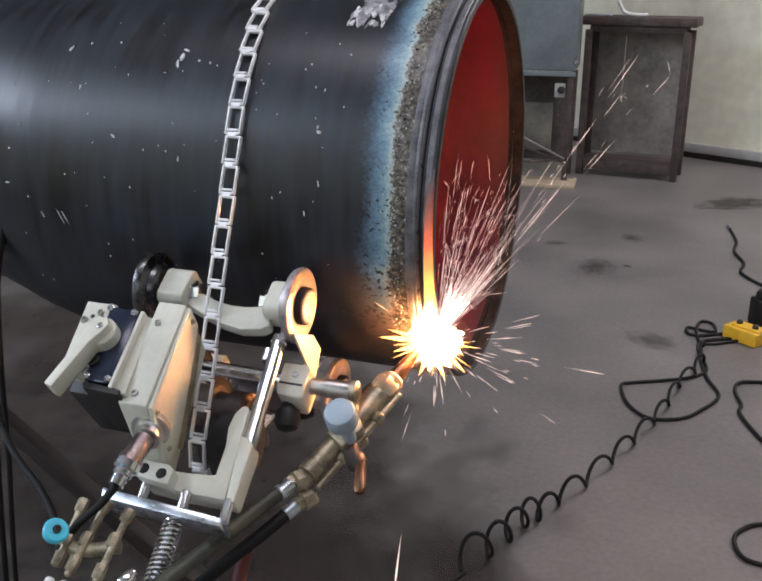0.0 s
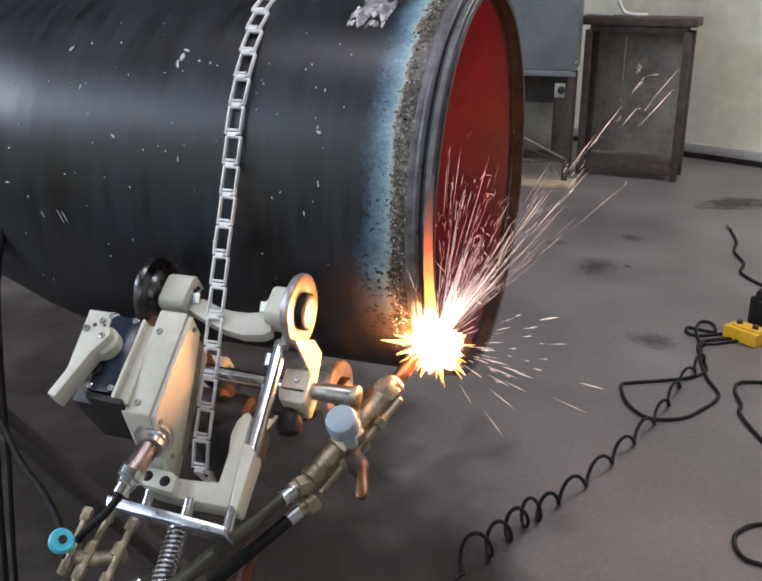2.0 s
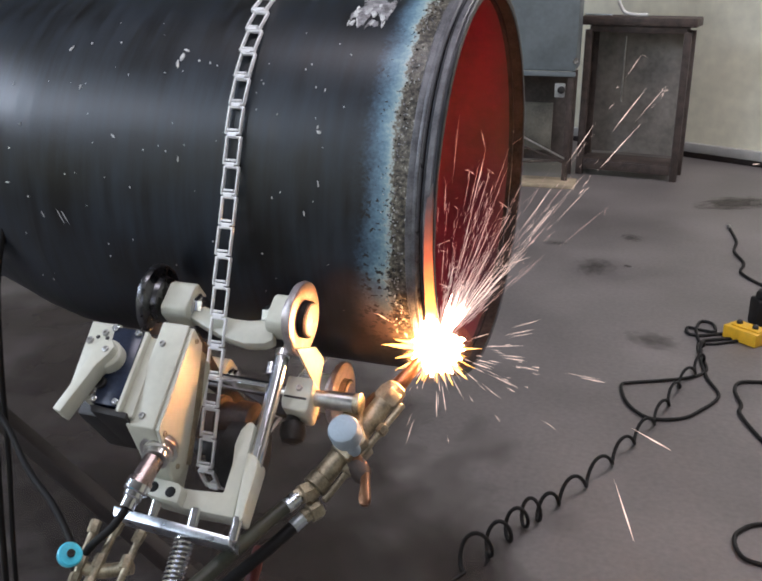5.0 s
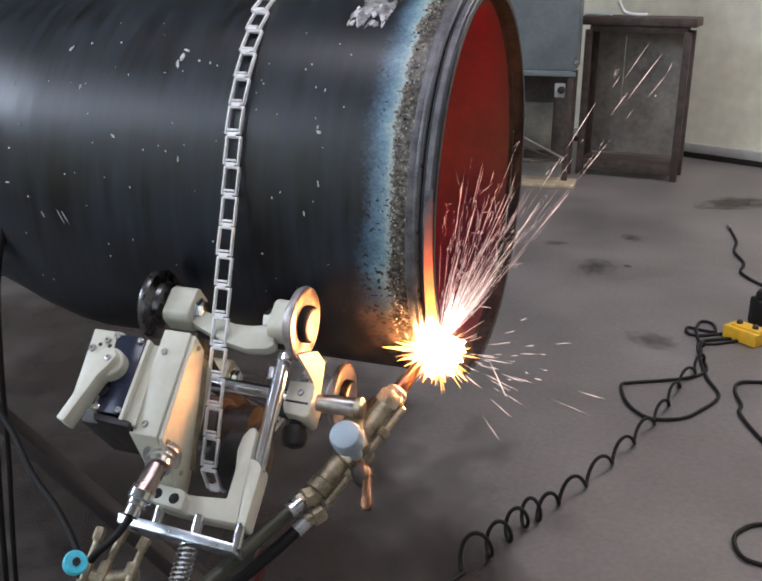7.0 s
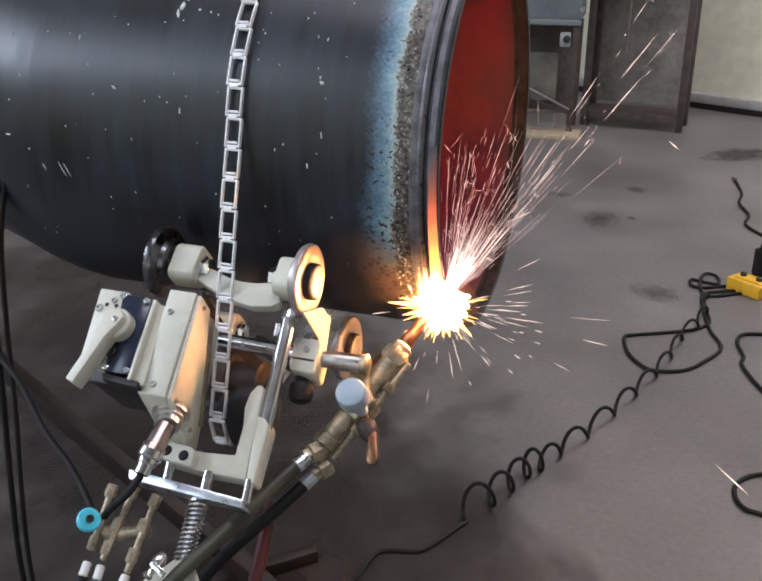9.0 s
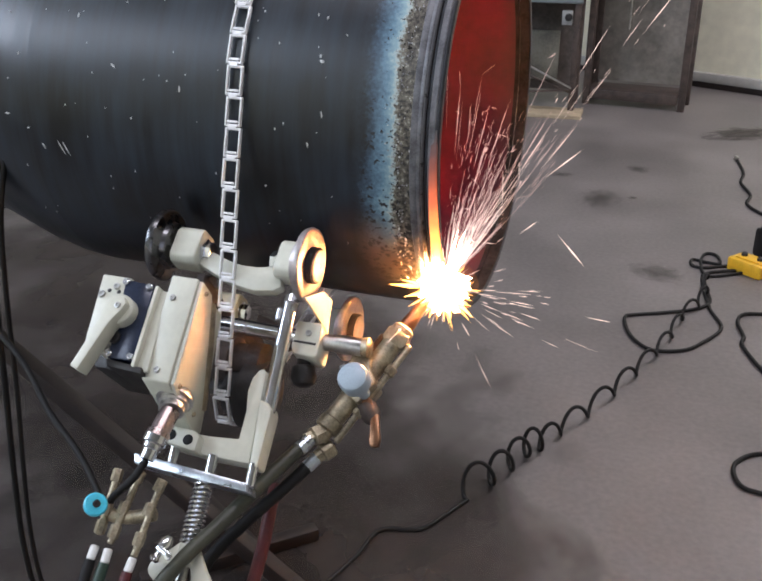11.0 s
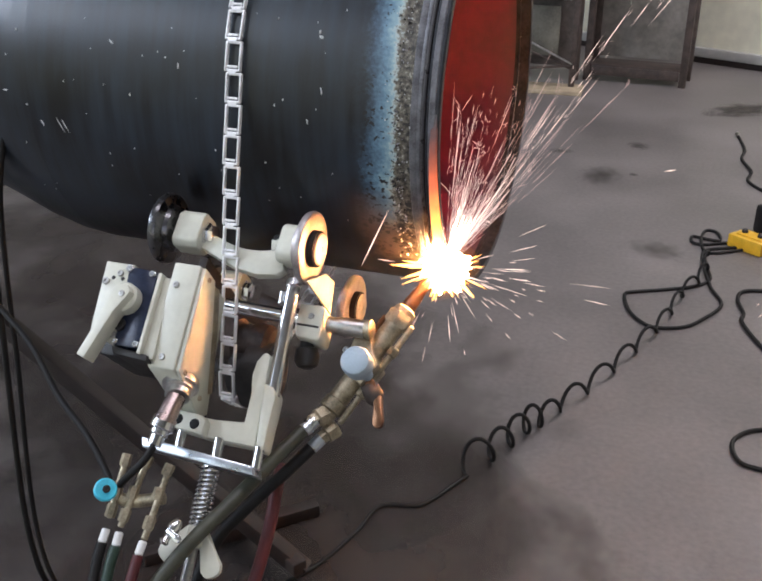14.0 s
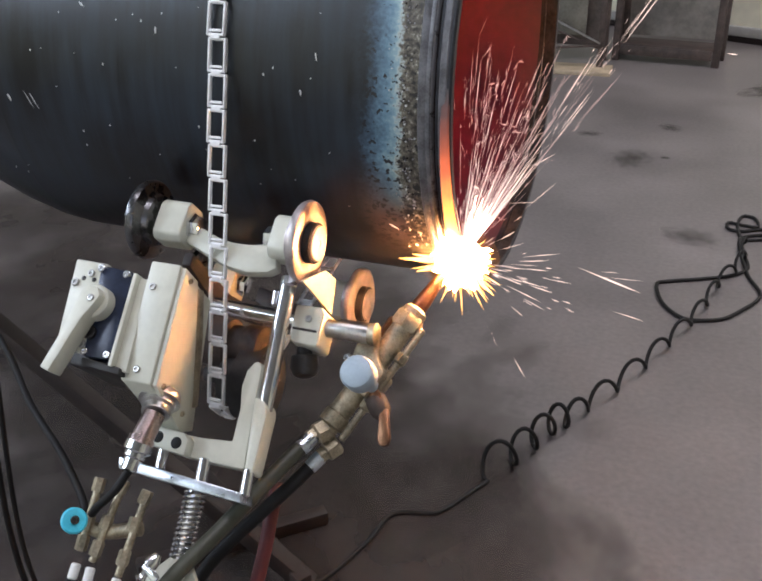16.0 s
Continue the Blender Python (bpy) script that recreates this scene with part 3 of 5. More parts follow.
part("lower_lip", nplate([(-0.378, 0.213), (-0.326, 0.216), (-0.324, 0.224), (-0.374, 0.222)], 0.02, 0.120, 0.001), BLACKMETAL, motor)

def fit_group_to_view(parts, k, shift):
    """Scale a built group about the camera's eye and shift it, to fit the camera's view."""
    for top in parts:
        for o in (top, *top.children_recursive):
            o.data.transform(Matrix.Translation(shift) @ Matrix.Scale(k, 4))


fit_group_to_view((gear, motor), 0.92, (0.0236, 0.090, 0.0606))

# clutch lever on its base plate
base = part("lever_base", nplate([(-0.3735, 0.1300), (-0.3330, 0.1300), (-0.3325, 0.1487), (-0.3190, 0.1917), (-0.3195, 0.2275), (-0.3370, 0.2295), (-0.3625, 0.2170)], 0.182, 0.1985, 0.0015), CREAM, car)
part("boss", turned(M(-0.3255, 0.176, 0.196), M(-0.3255, 0.176, 0.214), [(0, 0.0185), (0.016, 0.0185), (0.018, 0.0165)]), CREAM, base)
part("lever", nplate([(-0.3335, 0.1690), (-0.3270, 0.1640), (-0.3160, 0.1640), (-0.3105, 0.1716), (-0.3135, 0.1810), (-0.3227, 0.1981), (-0.3392, 0.2590), (-0.3502, 0.2560), (-0.3425, 0.2243), (-0.3365, 0.1861)], 0.2015, 0.225, 0.0014), CREAM, base)
bolt("lever_screw", M(-0.3195, 0.1760, 0.225), FRONT, 0.0038, 0.0015, STEEL, base)
for x, n, r in ((-0.3640, 0.1560, 0.0045), (-0.3480, 0.1435, 0.0040), (-0.3380, 0.1355, 0.0048), (-0.3300, 0.2205, 0.0045)):
    bolt("screw", M(x, n, 0.1985), FRONT, r, 0.003, STEEL, base)
# raised black discs in place of the shaded setting holes
for x, n in ((-0.3560, 0.1500), (-0.3430, 0.1500)):
    part("setting_hole", turned(M(x, n, 0.195), M(x, n, 0.1995), [(0, 0.0026), (0.0040, 0.0026), (0.0045, 0.0018)], 12), BLACKMETAL, base)
part("socket", turned(M(-0.3245, 0.2070, 0.1965), M(-0.3245, 0.2070, 0.2030), [(0, 0.0075), (0.0060, 0.0075), (0.0065, 0.0050), (0.003, 0.0045)], 20), BLACKMETAL, base)

# frame with four wheels
arm = [(-0.306, 0.040), (-0.285, 0.045), (-0.2635, 0.0525), (-0.2435, 0.0560), (-0.220, 0.0555), (-0.1973, 0.0505), (-0.1900, 0.060), (-0.1845, 0.069), (-0.1807, 0.0783), (-0.191, 0.0858), (-0.2171, 0.0897), (-0.2463, 0.085), (-0.275, 0.075), (-0.306, 0.063)]
part("cross_arm", nplate(arm, 0.098, 0.116, 0.0035), CREAM, car)
part("rear_arm", nplate(arm, -0.112, -0.096, 0.0035), DARKSTEEL, car, "dark rear cross arm")
part("side_frame", xplate([(0.075, 0.113), (0.092, 0.112), (0.112, 0.02), (0.092, -0.112), (0.075, -0.113), (0.086, 0.0)], -0.302, -0.290, 0.002), DARKSTEEL, car)
BLOCK = [(0.019, -0.013), (0.019, 0.015), (0.026, 0.021), (0.062, 0.021), (0.069, 0.013), (0.069, -0.013), (0.062, -0.020), (0.026, -0.020)]
for sgn in (1, -1):
    s = 0.112 if sgn > 0 else -0.094
    for x0, x1, wx, face in ((-0.341, -0.303, -0.361, -1), (-0.193, -0.160, -0.156, 1)):
        if sgn < 0 and face < 0:
            x0, x1, wx = x0 - 0.030, x1 - 0.030, wx - 0.030
        blk = part("wheel_block", xplate([(n, s + ds * sgn) for n, ds in BLOCK], x0, x1, 0.003), CREAM, car)
        inner = x1 if face < 0 else x0
        part("hex_nut", turned(M(inner, 0.043, s), M(inner - 0.013 * face, 0.043, s), [(0, 0.0165), (0.003, 0.0165), (0.0035, 0.0125), (0.012, 0.0125), (0.013, 0.0105)], 6), CHROME, blk)
        metal = WHEELPALE if face > 0 else WHEELDARK
        a, b2 = M(wx - 0.017 * face, 0.042, s), M(wx + 0.017 * face, 0.042, s)
        whl = part("wheel", turned(a, b2, [(0, 0.018), (0.003, 0.03), (0.009, 0.032), (0.012, 0.0455), (0.0165, 0.0475), (0.021, 0.0465), (0.0225, 0.0440), (0.0215, 0.0260), (0.0205, 0.024)], 48), metal, car, "worn steel running wheel")
        hub_at = a + (b2 - a) * 0.6
        part("bearing", turned(hub_at, hub_at + (b2 - a) * 0.30, [(0, 0.0235), (0.0085, 0.0235), (0.0100, 0.0215)], 36), BLACKMETAL, whl, "dark oiled bearing ring")
        part("hub", turned(hub_at, b2 + (b2 - a) * 0.02, [(0, 0.0208), (0.0105, 0.0208), (0.0120, 0.0190), (0.0125, 0.0040), (0.0117, 0.0030)], 32), metal, whl)
        part("axle", rod(M(min(wx, x0), 0.042, s), M(max(wx, x1), 0.042, s), 0.008), STEEL, blk)
# dark drive hub between the gearbox and the chain drum
part("drive_hub", turned(M(-0.292, 0.150, 0.010), M(-0.212, 0.150, 0.010), [(0, 0.030), (0.030, 0.031), (0.032, 0.024), (0.050, 0.023), (0.052, 0.028), (0.074, 0.028), (0.080, 0.022)], 28), RUSTY, car, "dark rust-brown drive hub")

# torch arm: rods, clamp and pointer
part("cross_rod", rod(M(-0.285, 0.1185, 0.060), M(-0.155, 0.1210, 0.060), 0.0098), CHROME, car)
rod_r = part("torch_rod", turned(M(-0.132, 0.1225, 0.060), M(-0.072, 0.1205, 0.060), [(0, 0.0105), (0.022, 0.0105), (0.0225, 0.0118), (0.056, 0.0118), (0.060, 0.0105)], 30), STEEL, car, "worn plated torch rod")
part("rod_end", turned(M(-0.0745, 0.1206, 0.060), M(-0.0640, 0.1200, 0.060), [(0, 0.0125), (0.008, 0.0135), (0.0105, 0.010)], 18), BRASS, rod_r, "tarnished end cap")
clamp = part("clamp_block", nplate([(-0.162, 0.1060), (-0.130, 0.1045), (-0.1255, 0.1110), (-0.1235, 0.1480), (-0.1270, 0.1515), (-0.1560, 0.1500), (-0.1605, 0.140)], 0.038, 0.080, 0.0025), CREAM, car)
# black strip on the face paints the shade of the clamp slit
part("clamp_slot", box(M(-0.1435, 0.1340, 0.0802), (0.030, 0.0012, 0.0028), bevel=0.0003), BLACKMETAL, clamp, "dark strip standing in for the shaded clamp slit")
part("knob", turned(M(-0.1480, 0.1480, 0.056), M(-0.1400, 0.1830, 0.050), [(0, 0.0085), (0.008, 0.009), (0.010, 0.0145), (0.024, 0.0165), (0.032, 0.013), (0.0355, 0.006)]), BLACKMETAL, clamp, "dark knurled clamp knob")
bolt("screw", M(-0.142, 0.121, 0.080), FRONT, 0.004, 0.003, STEEL, clamp)
part("cheek_plate", xplate([(0.0926, 0.1270), (0.0591, 0.0754), (0.0563, 0.0394), (0.0961, 0.0212)], -0.1435, -0.1400, 0.0008), CREAM, car, "cream cheek plate lit by the flame")
part("height_rod", rod(M(-0.1697, 0.090, 0.098), M(-0.1553, 0.236, 0.098), 0.0092), CHROME, car)
screw_bm = turned(M(-0.1690, 0.062, 0.098), M(-0.1688, 0.092, 0.098), [(0.0025 * (k // 2) + (0.0012 if k % 2 else 0), 0.0044 if k % 2 else 0.0034) for k in range(24)], 12)
part("height_screw", screw_bm, STEEL, car, "threaded height screw")
part("collar", turned(M(-0.1702, 0.083, 0.098), M(-0.1692, 0.094, 0.098), [(0, 0.0095), (0.009, 0.0105), (0.011, 0.0085)]), CHROME, car)
part("stop_pin", rod(M(-0.183, 0.098, 0.092), M(-0.181, 0.116, 0.092), 0.0055), CHROME, car)
part("link_arm", beam(M(-0.186, 0.175, 0.07), M(-0.172, 0.128, 0.066), 0.008, 0.006), BLACKMETAL, car)

# fork that carries the sprocket
part("fork_base", nplate([(-0.262, 0.2775), (-0.2172, 0.2780), (-0.1785, 0.2740), (-0.1805, 0.2381), (-0.1865, 0.2150), (-0.1855, 0.1967), (-0.1800, 0.1855), (-0.1745, 0.1840), (-0.1695, 0.1892), (-0.1680, 0.205), (-0.1660, 0.2214), (-0.1560, 0.3000), (-0.2102, 0.3010), (-0.262, 0.2980)], 0.070, 0.104, 0.002), CREAM, car)
part("fork_column", nplate([(-0.1655, 0.2235), (-0.1540, 0.2255), (-0.1475, 0.2320), (-0.1460, 0.2400), (-0.1430, 0.3005), (-0.1450, 0.3045), (-0.1530, 0.3030)], 0.080, 0.109, 0.0025), CREAM, car)
hb = part("hinge_block", nplate([(-0.270, 0.277), (-0.228, 0.278), (-0.220, 0.284), (-0.220, 0.302), (-0.262, 0.299)], 0.092, 0.120, 0.003), CREAM, car)
# dark solid discs stand in for the shade inside the bolt holes
for x, n in ((-0.256, 0.2885), (-0.233, 0.2905)):
    part("bolt_hole", turned(M(x, n, 0.1165), M(x, n, 0.1206), [(0, 0.0065), (0.0035, 0.0065), (0.0041, 0.0055)], 18), RUBBER, hb)
part("sprocket", turned(M(-0.262, 0.19, 0.0), M(-0.200, 0.19, 0.0), [(0, 0.015), (0.002, 0.030), (0.026, 0.031), (0.027, 0.046), (0.058, 0.047), (0.060, 0.015)], 40), BLACKMETAL, car, "blackened sprocket drum")
part("sprocket_axle", rod(M(-0.290, 0.19, 0.0), M(-0.190, 0.19, 0.0), 0.010), BLACKMETAL, car)

# tension plate, studs, spring and wing nut
part("tension_plate", nplate([(-0.2960, 0.3185), (-0.255, 0.3200), (-0.1460, 0.3245), (-0.1425, 0.3345), (-0.255, 0.3315), (-0.2920, 0.3300)], 0.085, 0.118, 0.0012), ZINC, car, "bright zinc-plated tension plate")
for a, b2, r in ((M(-0.2545, 0.294, 0.104), M(-0.2515, 0.321, 0.104), 0.006), (M(-0.2040, 0.298, 0.102), M(-0.2005, 0.324, 0.102), 0.0068), (M(-0.1500, 0.298, 0.104), M(-0.1468, 0.327, 0.104), 0.006)):
    part("stud", rod(a, b2, r), CHROME, car)
part("tension_screw", rod(M(-0.2045, 0.325, 0.100), M(-0.1880, 0.53, 0.100), 0.0062), STEEL, car)
hel = []
for k in range(13 * 14 + 1):
    w = k / (13 * 14)
    c = M(-0.2042 + 0.0055 * w, 0.333 + 0.070 * w, 0.100)
    a = 6.28318 * k / 14
    hel.append(c + Vector((0.0108 * math.cos(a), 0.0108 * math.sin(a), -0.0018 * math.cos(a))))
part("spring", tube(hel, 0.0017, 6, smooth=False), CHROME, car, "bright coil spring")


def leaf(a, b, w0, w1, thick):
    """A flat wing that widens from a to b with a round end."""
    a, b = Vector(a), Vector(b)
    d = (b - a).normalized()
    side = d.cross(Vector((0, 1, 0))).normalized()
    L = (b - a).length
    out = [(0, w0), (L * 0.5, (w0 + w1) / 2), (L * 0.8, w1), (L * 0.95, w1 * 0.75), (L, w1 * 0.35)]
    pts = [a + d * u + side * w for u, w in out] + [a + d * u - side * w for u, w in reversed(out)]
    bm = bmesh.new()
    f = [bm.verts.new(q + Vector((0, thick / 2, 0))) for q in pts]
    g = [bm.verts.new(q - Vector((0, thick / 2, 0))) for q in pts]
    bm.faces.new(f)
    bm.faces.new(g[::-1])
    for k in range(len(f)):
        bm.faces.new((f[k], g[k], g[(k + 1) % len(f)], f[(k + 1) % len(f)]))
    bmesh.ops.recalc_face_normals(bm, faces=bm.faces)
    bmesh.ops.bevel(bm, geom=list(bm.edges), offset=thick * 0.25, segments=2, profile=0.5, affect="EDGES")
    return bm


wing = part("wing_nut", turned(M(-0.1985, 0.404, 0.100), M(-0.1960, 0.428, 0.100), [(0, 0.011), (0.021, 0.012), (0.024, 0.009)]), CREAM, car)
part("wing", leaf(M(-0.2000, 0.406, 0.104), M(-0.2265, 0.449, 0.104), 0.007, 0.0155, 0.009), CREAM, wing)
part("wing", leaf(M(-0.1900, 0.408, 0.098), M(-0.1620, 0.454, 0.098), 0.006, 0.013, 0.009), CREAM, wing)

# cable gland and cable
gl = part("cable_gland", turned(M(-0.2835, 0.234, 0.090), M(-0.2755, 0.268, 0.104), [(0, 0.022), (0.006, 0.0235), (0.010, 0.0235), (0.011, 0.019), (0.016, 0.019), (0.018, 0.016), (0.026, 0.016), (0.028, 0.011)], 26), STEEL, car)
part("sleeve", turned(M(-0.2775, 0.258, 0.102), M(-0.2780, 0.298, 0.112), [(0, 0.0122), (0.030, 0.0122), (0.031, 0.0145), (0.040, 0.0145), (0.042, 0.011)], 20), ROSESTEEL, gl, "rosy plated connector sleeve")
part("plug_collar", turned(M(-0.278, 0.293, 0.111), M(-0.2805, 0.322, 0.112), [(0, 0.0150), (0.009, 0.0150), (0.011, 0.0115), (0.016, 0.0115), (0.018, 0.0095), (0.03, 0.009)], 18), CHROME, gl)
part("cable", tube([M(-0.2495, 0.332, 0.166), M(-0.258, 0.354, 0.165), M(-0.279, 0.376, 0.155), M(-0.300, 0.392, 0.132), M(-0.318, 0.392, 0.110), M(-0.336, 0.372, 0.095), M(-0.392, 0.327, 0.085), M(-0.472, 0.281, 0.06), M(-0.570, 0.215, 0.02), M(-0.673, 0.162, -0.02), M(-0.80, 0.10, -0.06)], 0.0044), RUBBER, car)

fit_group_to_view((gl,), 0.945, (0.0163, 0.0619, 0.0416))

# gas manifold with three hoses
man = part("manifold", tube([M(-0.316, 0.392, 0.100), M(-0.290, 0.392, 0.100), M(-0.252, 0.380, 0.100)], 0.008), BRASS, car, "tarnished brass gas manifold")
part("valve_knob", turned(M(-0.320, 0.392, 0.124), M(-0.306, 0.388, 0.140), [(0, 0.005), (0.008, 0.006), (0.010, 0.0125), (0.018, 0.0138), (0.0205, 0.012), (0.021, 0.006)], 26), KNOB_BLUE, man, "sky-blue valve knob")
bolt("screw", M(-0.3065, 0.388, 0.1395), (0.65, 0.74, -0.15), 0.0045, 0.003, BLACKMETAL, man)
VALVES = [([(-0.313, 0.342), (-0.311, 0.380), (-0.309, 0.418)], (-0.308, 0.430), (-0.308, 0.447), [(-0.306, 0.47), (-0.300, 0.51), (-0.285, 0.60), (-0.27, 0.70)], RUBBER),
          ([(-0.284, 0.338), (-0.289, 0.375), (-0.291, 0.425)], (-0.290, 0.430), (-0.289, 0.447), [(-0.288, 0.47), (-0.284, 0.51), (-0.270, 0.60), (-0.25, 0.70)], HOSE_GREEN),
          ([(-0.253, 0.342), (-0.257, 0.37), (-0.256, 0.432)], (-0.256, 0.433), (-0.257, 0.450), [(-0.256, 0.47), (-0.255, 0.51), (-0.240, 0.60), (-0.22, 0.70)], HOSE_RED)]
for line, w0, w1, down, hm in VALVES:
    a, b2, c = [M(x, n, 0.108) for x, n in line]
    st = part("valve_stem", rod(a, c, 0.0042), BRASS, man)
    part("union_nut", turned(a - (b2 - a) * 0.05, a + (b2 - a) * 0.4, [(0, 0.006), (0.002, 0.0066), (0.013, 0.0066), (0.015, 0.006)], 6), BRASS, st)
    part("union_nut", turned(b2, b2 + (c - b2) * 0.4, [(0, 0.006), (0.002, 0.0066), (0.013, 0.0066), (0.015, 0.006)], 6), BRASS, st)
    part("union_nut", turned(b2 + (c - b2) * 0.55, c, [(0, 0.006), (0.002, 0.0066), (0.014, 0.0066), (0.016, 0.006)], 6), BRASS, st)
    part("ferrule", rod(M(*w0, 0.108), M(*w1, 0.108), 0.0052), WHITEPLASTIC, man, "white hose ferrule")
    part("hose", tube([M(*w1, 0.108), M(*down[0], 0.108), M(*down[1], 0.105), M(*down[2], 0.10), M(*down[3], 0.10)], 0.0064), hm, man)

part("drain_cock", turned(M(-0.226, 0.400, 0.095), M(-0.236, 0.432, 0.100), [(0, 0.004), (0.008, 0.008), (0.014, 0.008), (0.018, 0.0045), (0.026, 0.0045), (0.030, 0.007), (0.033, 0.004)], 14), CHROME, man)
part("cock_handle", leaf(M(-0.232, 0.414, 0.106), M(-0.212, 0.424, 0.106), 0.003, 0.0045, 0.004), CHROME, man)
fit_group_to_view((man,), 0.962, (0.0112, 0.0428, 0.0288))

# torch
TA, TB = M(-0.018, 0.024, 0.022), M(-0.106, 0.236, 0.034)
TD = (TB - TA).normalized()
tor = part("torch", turned(TA + TD * 0.052, TB, [(0, 0.010), (0.004, 0.0145), (0.024, 0.0155), (0.026, 0.0135), (0.095, 0.0135), (0.097, 0.016), (0.115, 0.016), (0.117, 0.0135), (0.150, 0.0135), (0.152, 0.0158), (0.166, 0.0158), (0.168, 0.0115), (0.182, 0.0115)], 30), BRASS, car, "tarnished brass cutting torch")
part("nozzle", turned(TA, TA + TD * 0.058, [(0, 0.004), (0.012, 0.007), (0.040, 0.0095), (0.056, 0.0105)], 26), COPPER, tor, "heat-stained copper nozzle")
part("head_nut", turned(TA + TD * 0.062, TA + TD * 0.082, [(0, 0.0155), (0.003, 0.018), (0.017, 0.018), (0.02, 0.0155)], 6), BRASS, tor)
off = TD.cross(Vector((0, 1, 0))).normalized() * -0.021
part("gas_pipe", rod(TA + TD * 0.07 + off, TA + TD * 0.225 + off, 0.0042), BRASS, tor)
for u in (0.105, 0.17):
    part("pipe_clip", turned(TA + TD * u + off, TA + TD * (u + 0.014) + off, [(0, 0.005), (0.002, 0.0075), (0.012, 0.0075), (0.014, 0.005)], 6), BRASS, tor)
part("rack", beam(TA + TD * 0.075 - off * 0.85, TA + TD * 0.15 - off * 0.85, 0.006, 0.008), COPPER, tor)
hold = part("torch_holder", nplate([(-0.088, 0.118), (-0.068, 0.121), (-0.062, 0.142), (-0.050, 0.160), (-0.066, 0.190), (-0.090, 0.176), (-0.092, 0.140)], 0.006, 0.050, 0.003), BRASS, car)
part("adjusting_knob", turned(M(-0.0625, 0.1745, 0.044), M(-0.0595, 0.1765, 0.116), [(0, 0.008), (0.038, 0.009), (0.042, 0.0170), (0.046, 0.0188), (0.064, 0.0188), (0.069, 0.0168), (0.072, 0.0100)], 34), KNOB_GREY, hold, "pale blue-grey round adjusting knob")
bolt("screw", M(-0.092, 0.152, 0.055), FRONT, 0.005, 0.008, CHROME, hold)
tw = part("clamp_screw", turned(M(-0.066, 0.180, 0.03), M(-0.042, 0.205, 0.03), [(0, 0.010), (0.012, 0.013), (0.026, 0.012), (0.034, 0.007)]), RUSTY, hold)
part("thumb_wing", leaf(M(-0.044, 0.196, 0.035), M(-0.0335, 0.237, 0.036), 0.005, 0.0075, 0.009), COPPER, tw, "heat-stained thumb wing")
part("thumb_wing", leaf(M(-0.046, 0.206, 0.032), M(-0.060, 0.178, 0.040), 0.005, 0.007, 0.007), COPPER, tw)
HA = [(-0.1030, 0.229, 0.034), (-0.1125, 0.2405, 0.042), (-0.1360, 0.288, 0.060), (-0.165, 0.362, 0.094), (-0.191, 0.424, 0.122), (-0.216, 0.488, 0.13), (-0.236, 0.56, 0.12), (-0.25, 0.66, 0.08)]
HB = [(-0.0910, 0.242, 0.02), (-0.1035, 0.258, 0.026), (-0.1300, 0.302, 0.032), (-0.172, 0.364, 0.036), (-0.198, 0.413, 0.04), (-0.208, 0.47, 0.04), (-0.214, 0.55, 0.03), (-0.22, 0.66, 0.0)]
for H, hm, r in ((HA, HOSE_OLIVE, 0.0086), (HB, RUBBER, 0.0078)):
    pts = [M(*q) for q in H]
    part("hose_nut", turned(pts[0], pts[1], [(0, 0.010), (0.003, 0.013), (0.016, 0.013), (0.018, 0.0095), (0.026, 0.009)], 6), BRASS, tor)
    part("hose_ferrule", rod(pts[1] + (pts[2] - pts[1]) * 0.05, pts[1] + (pts[2] - pts[1]) * 0.42, r + 0.0006), ZINC, tor, "crimped bright hose ferrule")
    part("torch_hose", tube(pts[1:], r, 12), hm, tor)
part("red_hose", tube([M(-0.162, 0.30, -0.01), M(-0.156, 0.33, 0.0), M(-0.151, 0.381, 0.0), M(-0.151, 0.448, 0.0), M(-0.165, 0.52, -0.01), M(-0.19, 0.63, -0.03)], 0.0082), HOSE_RED, car)

# ---- drive chain, a closed loop round pipe and sprocket ----
CR, SR, CD = R + 0.006, 0.042, R + 0.19
HALF = math.acos((CR - SR) / CD)
FREE = math.sqrt(CD * CD - (CR - SR) ** 2)
ARC_P, ARC_S = CR * (6.28318 - 2 * HALF), SR * 2 * HALF
LOOP = ARC_P + 2 * FREE + ARC_S
LINKS = 55
PITCH = LOOP / LINKS


def loop_point(u):
    """A place on the loop in the carriage's space: (s, r) and the way along it; u = 0 where the chain leaves the pipe's near side."""
    u %= LOOP
    ch, sh = math.cos(HALF), math.sin(HALF)
    p0, d0 = Vector((CR * sh, CR * ch)), Vector((-ch, sh))
    if u < FREE:
        return p0 + d0 * u, d0
    u -= FREE
    if u < ARC_S:
        a = HALF - u / SR
        return Vector((SR * math.sin(a), CD + SR * math.cos(a))), Vector((-math.cos(a), math.sin(a)))
    u -= ARC_S
    if u < FREE:
        p1, d1 = Vector((-SR * sh, CD + SR * ch)), Vector((-ch, -sh))
        return p1 + d1 * u, d1
    u -= FREE
    a = -HALF - u / CR
    return Vector((CR * math.sin(a), CR * math.cos(a))), Vector((-math.cos(a), math.sin(a)))


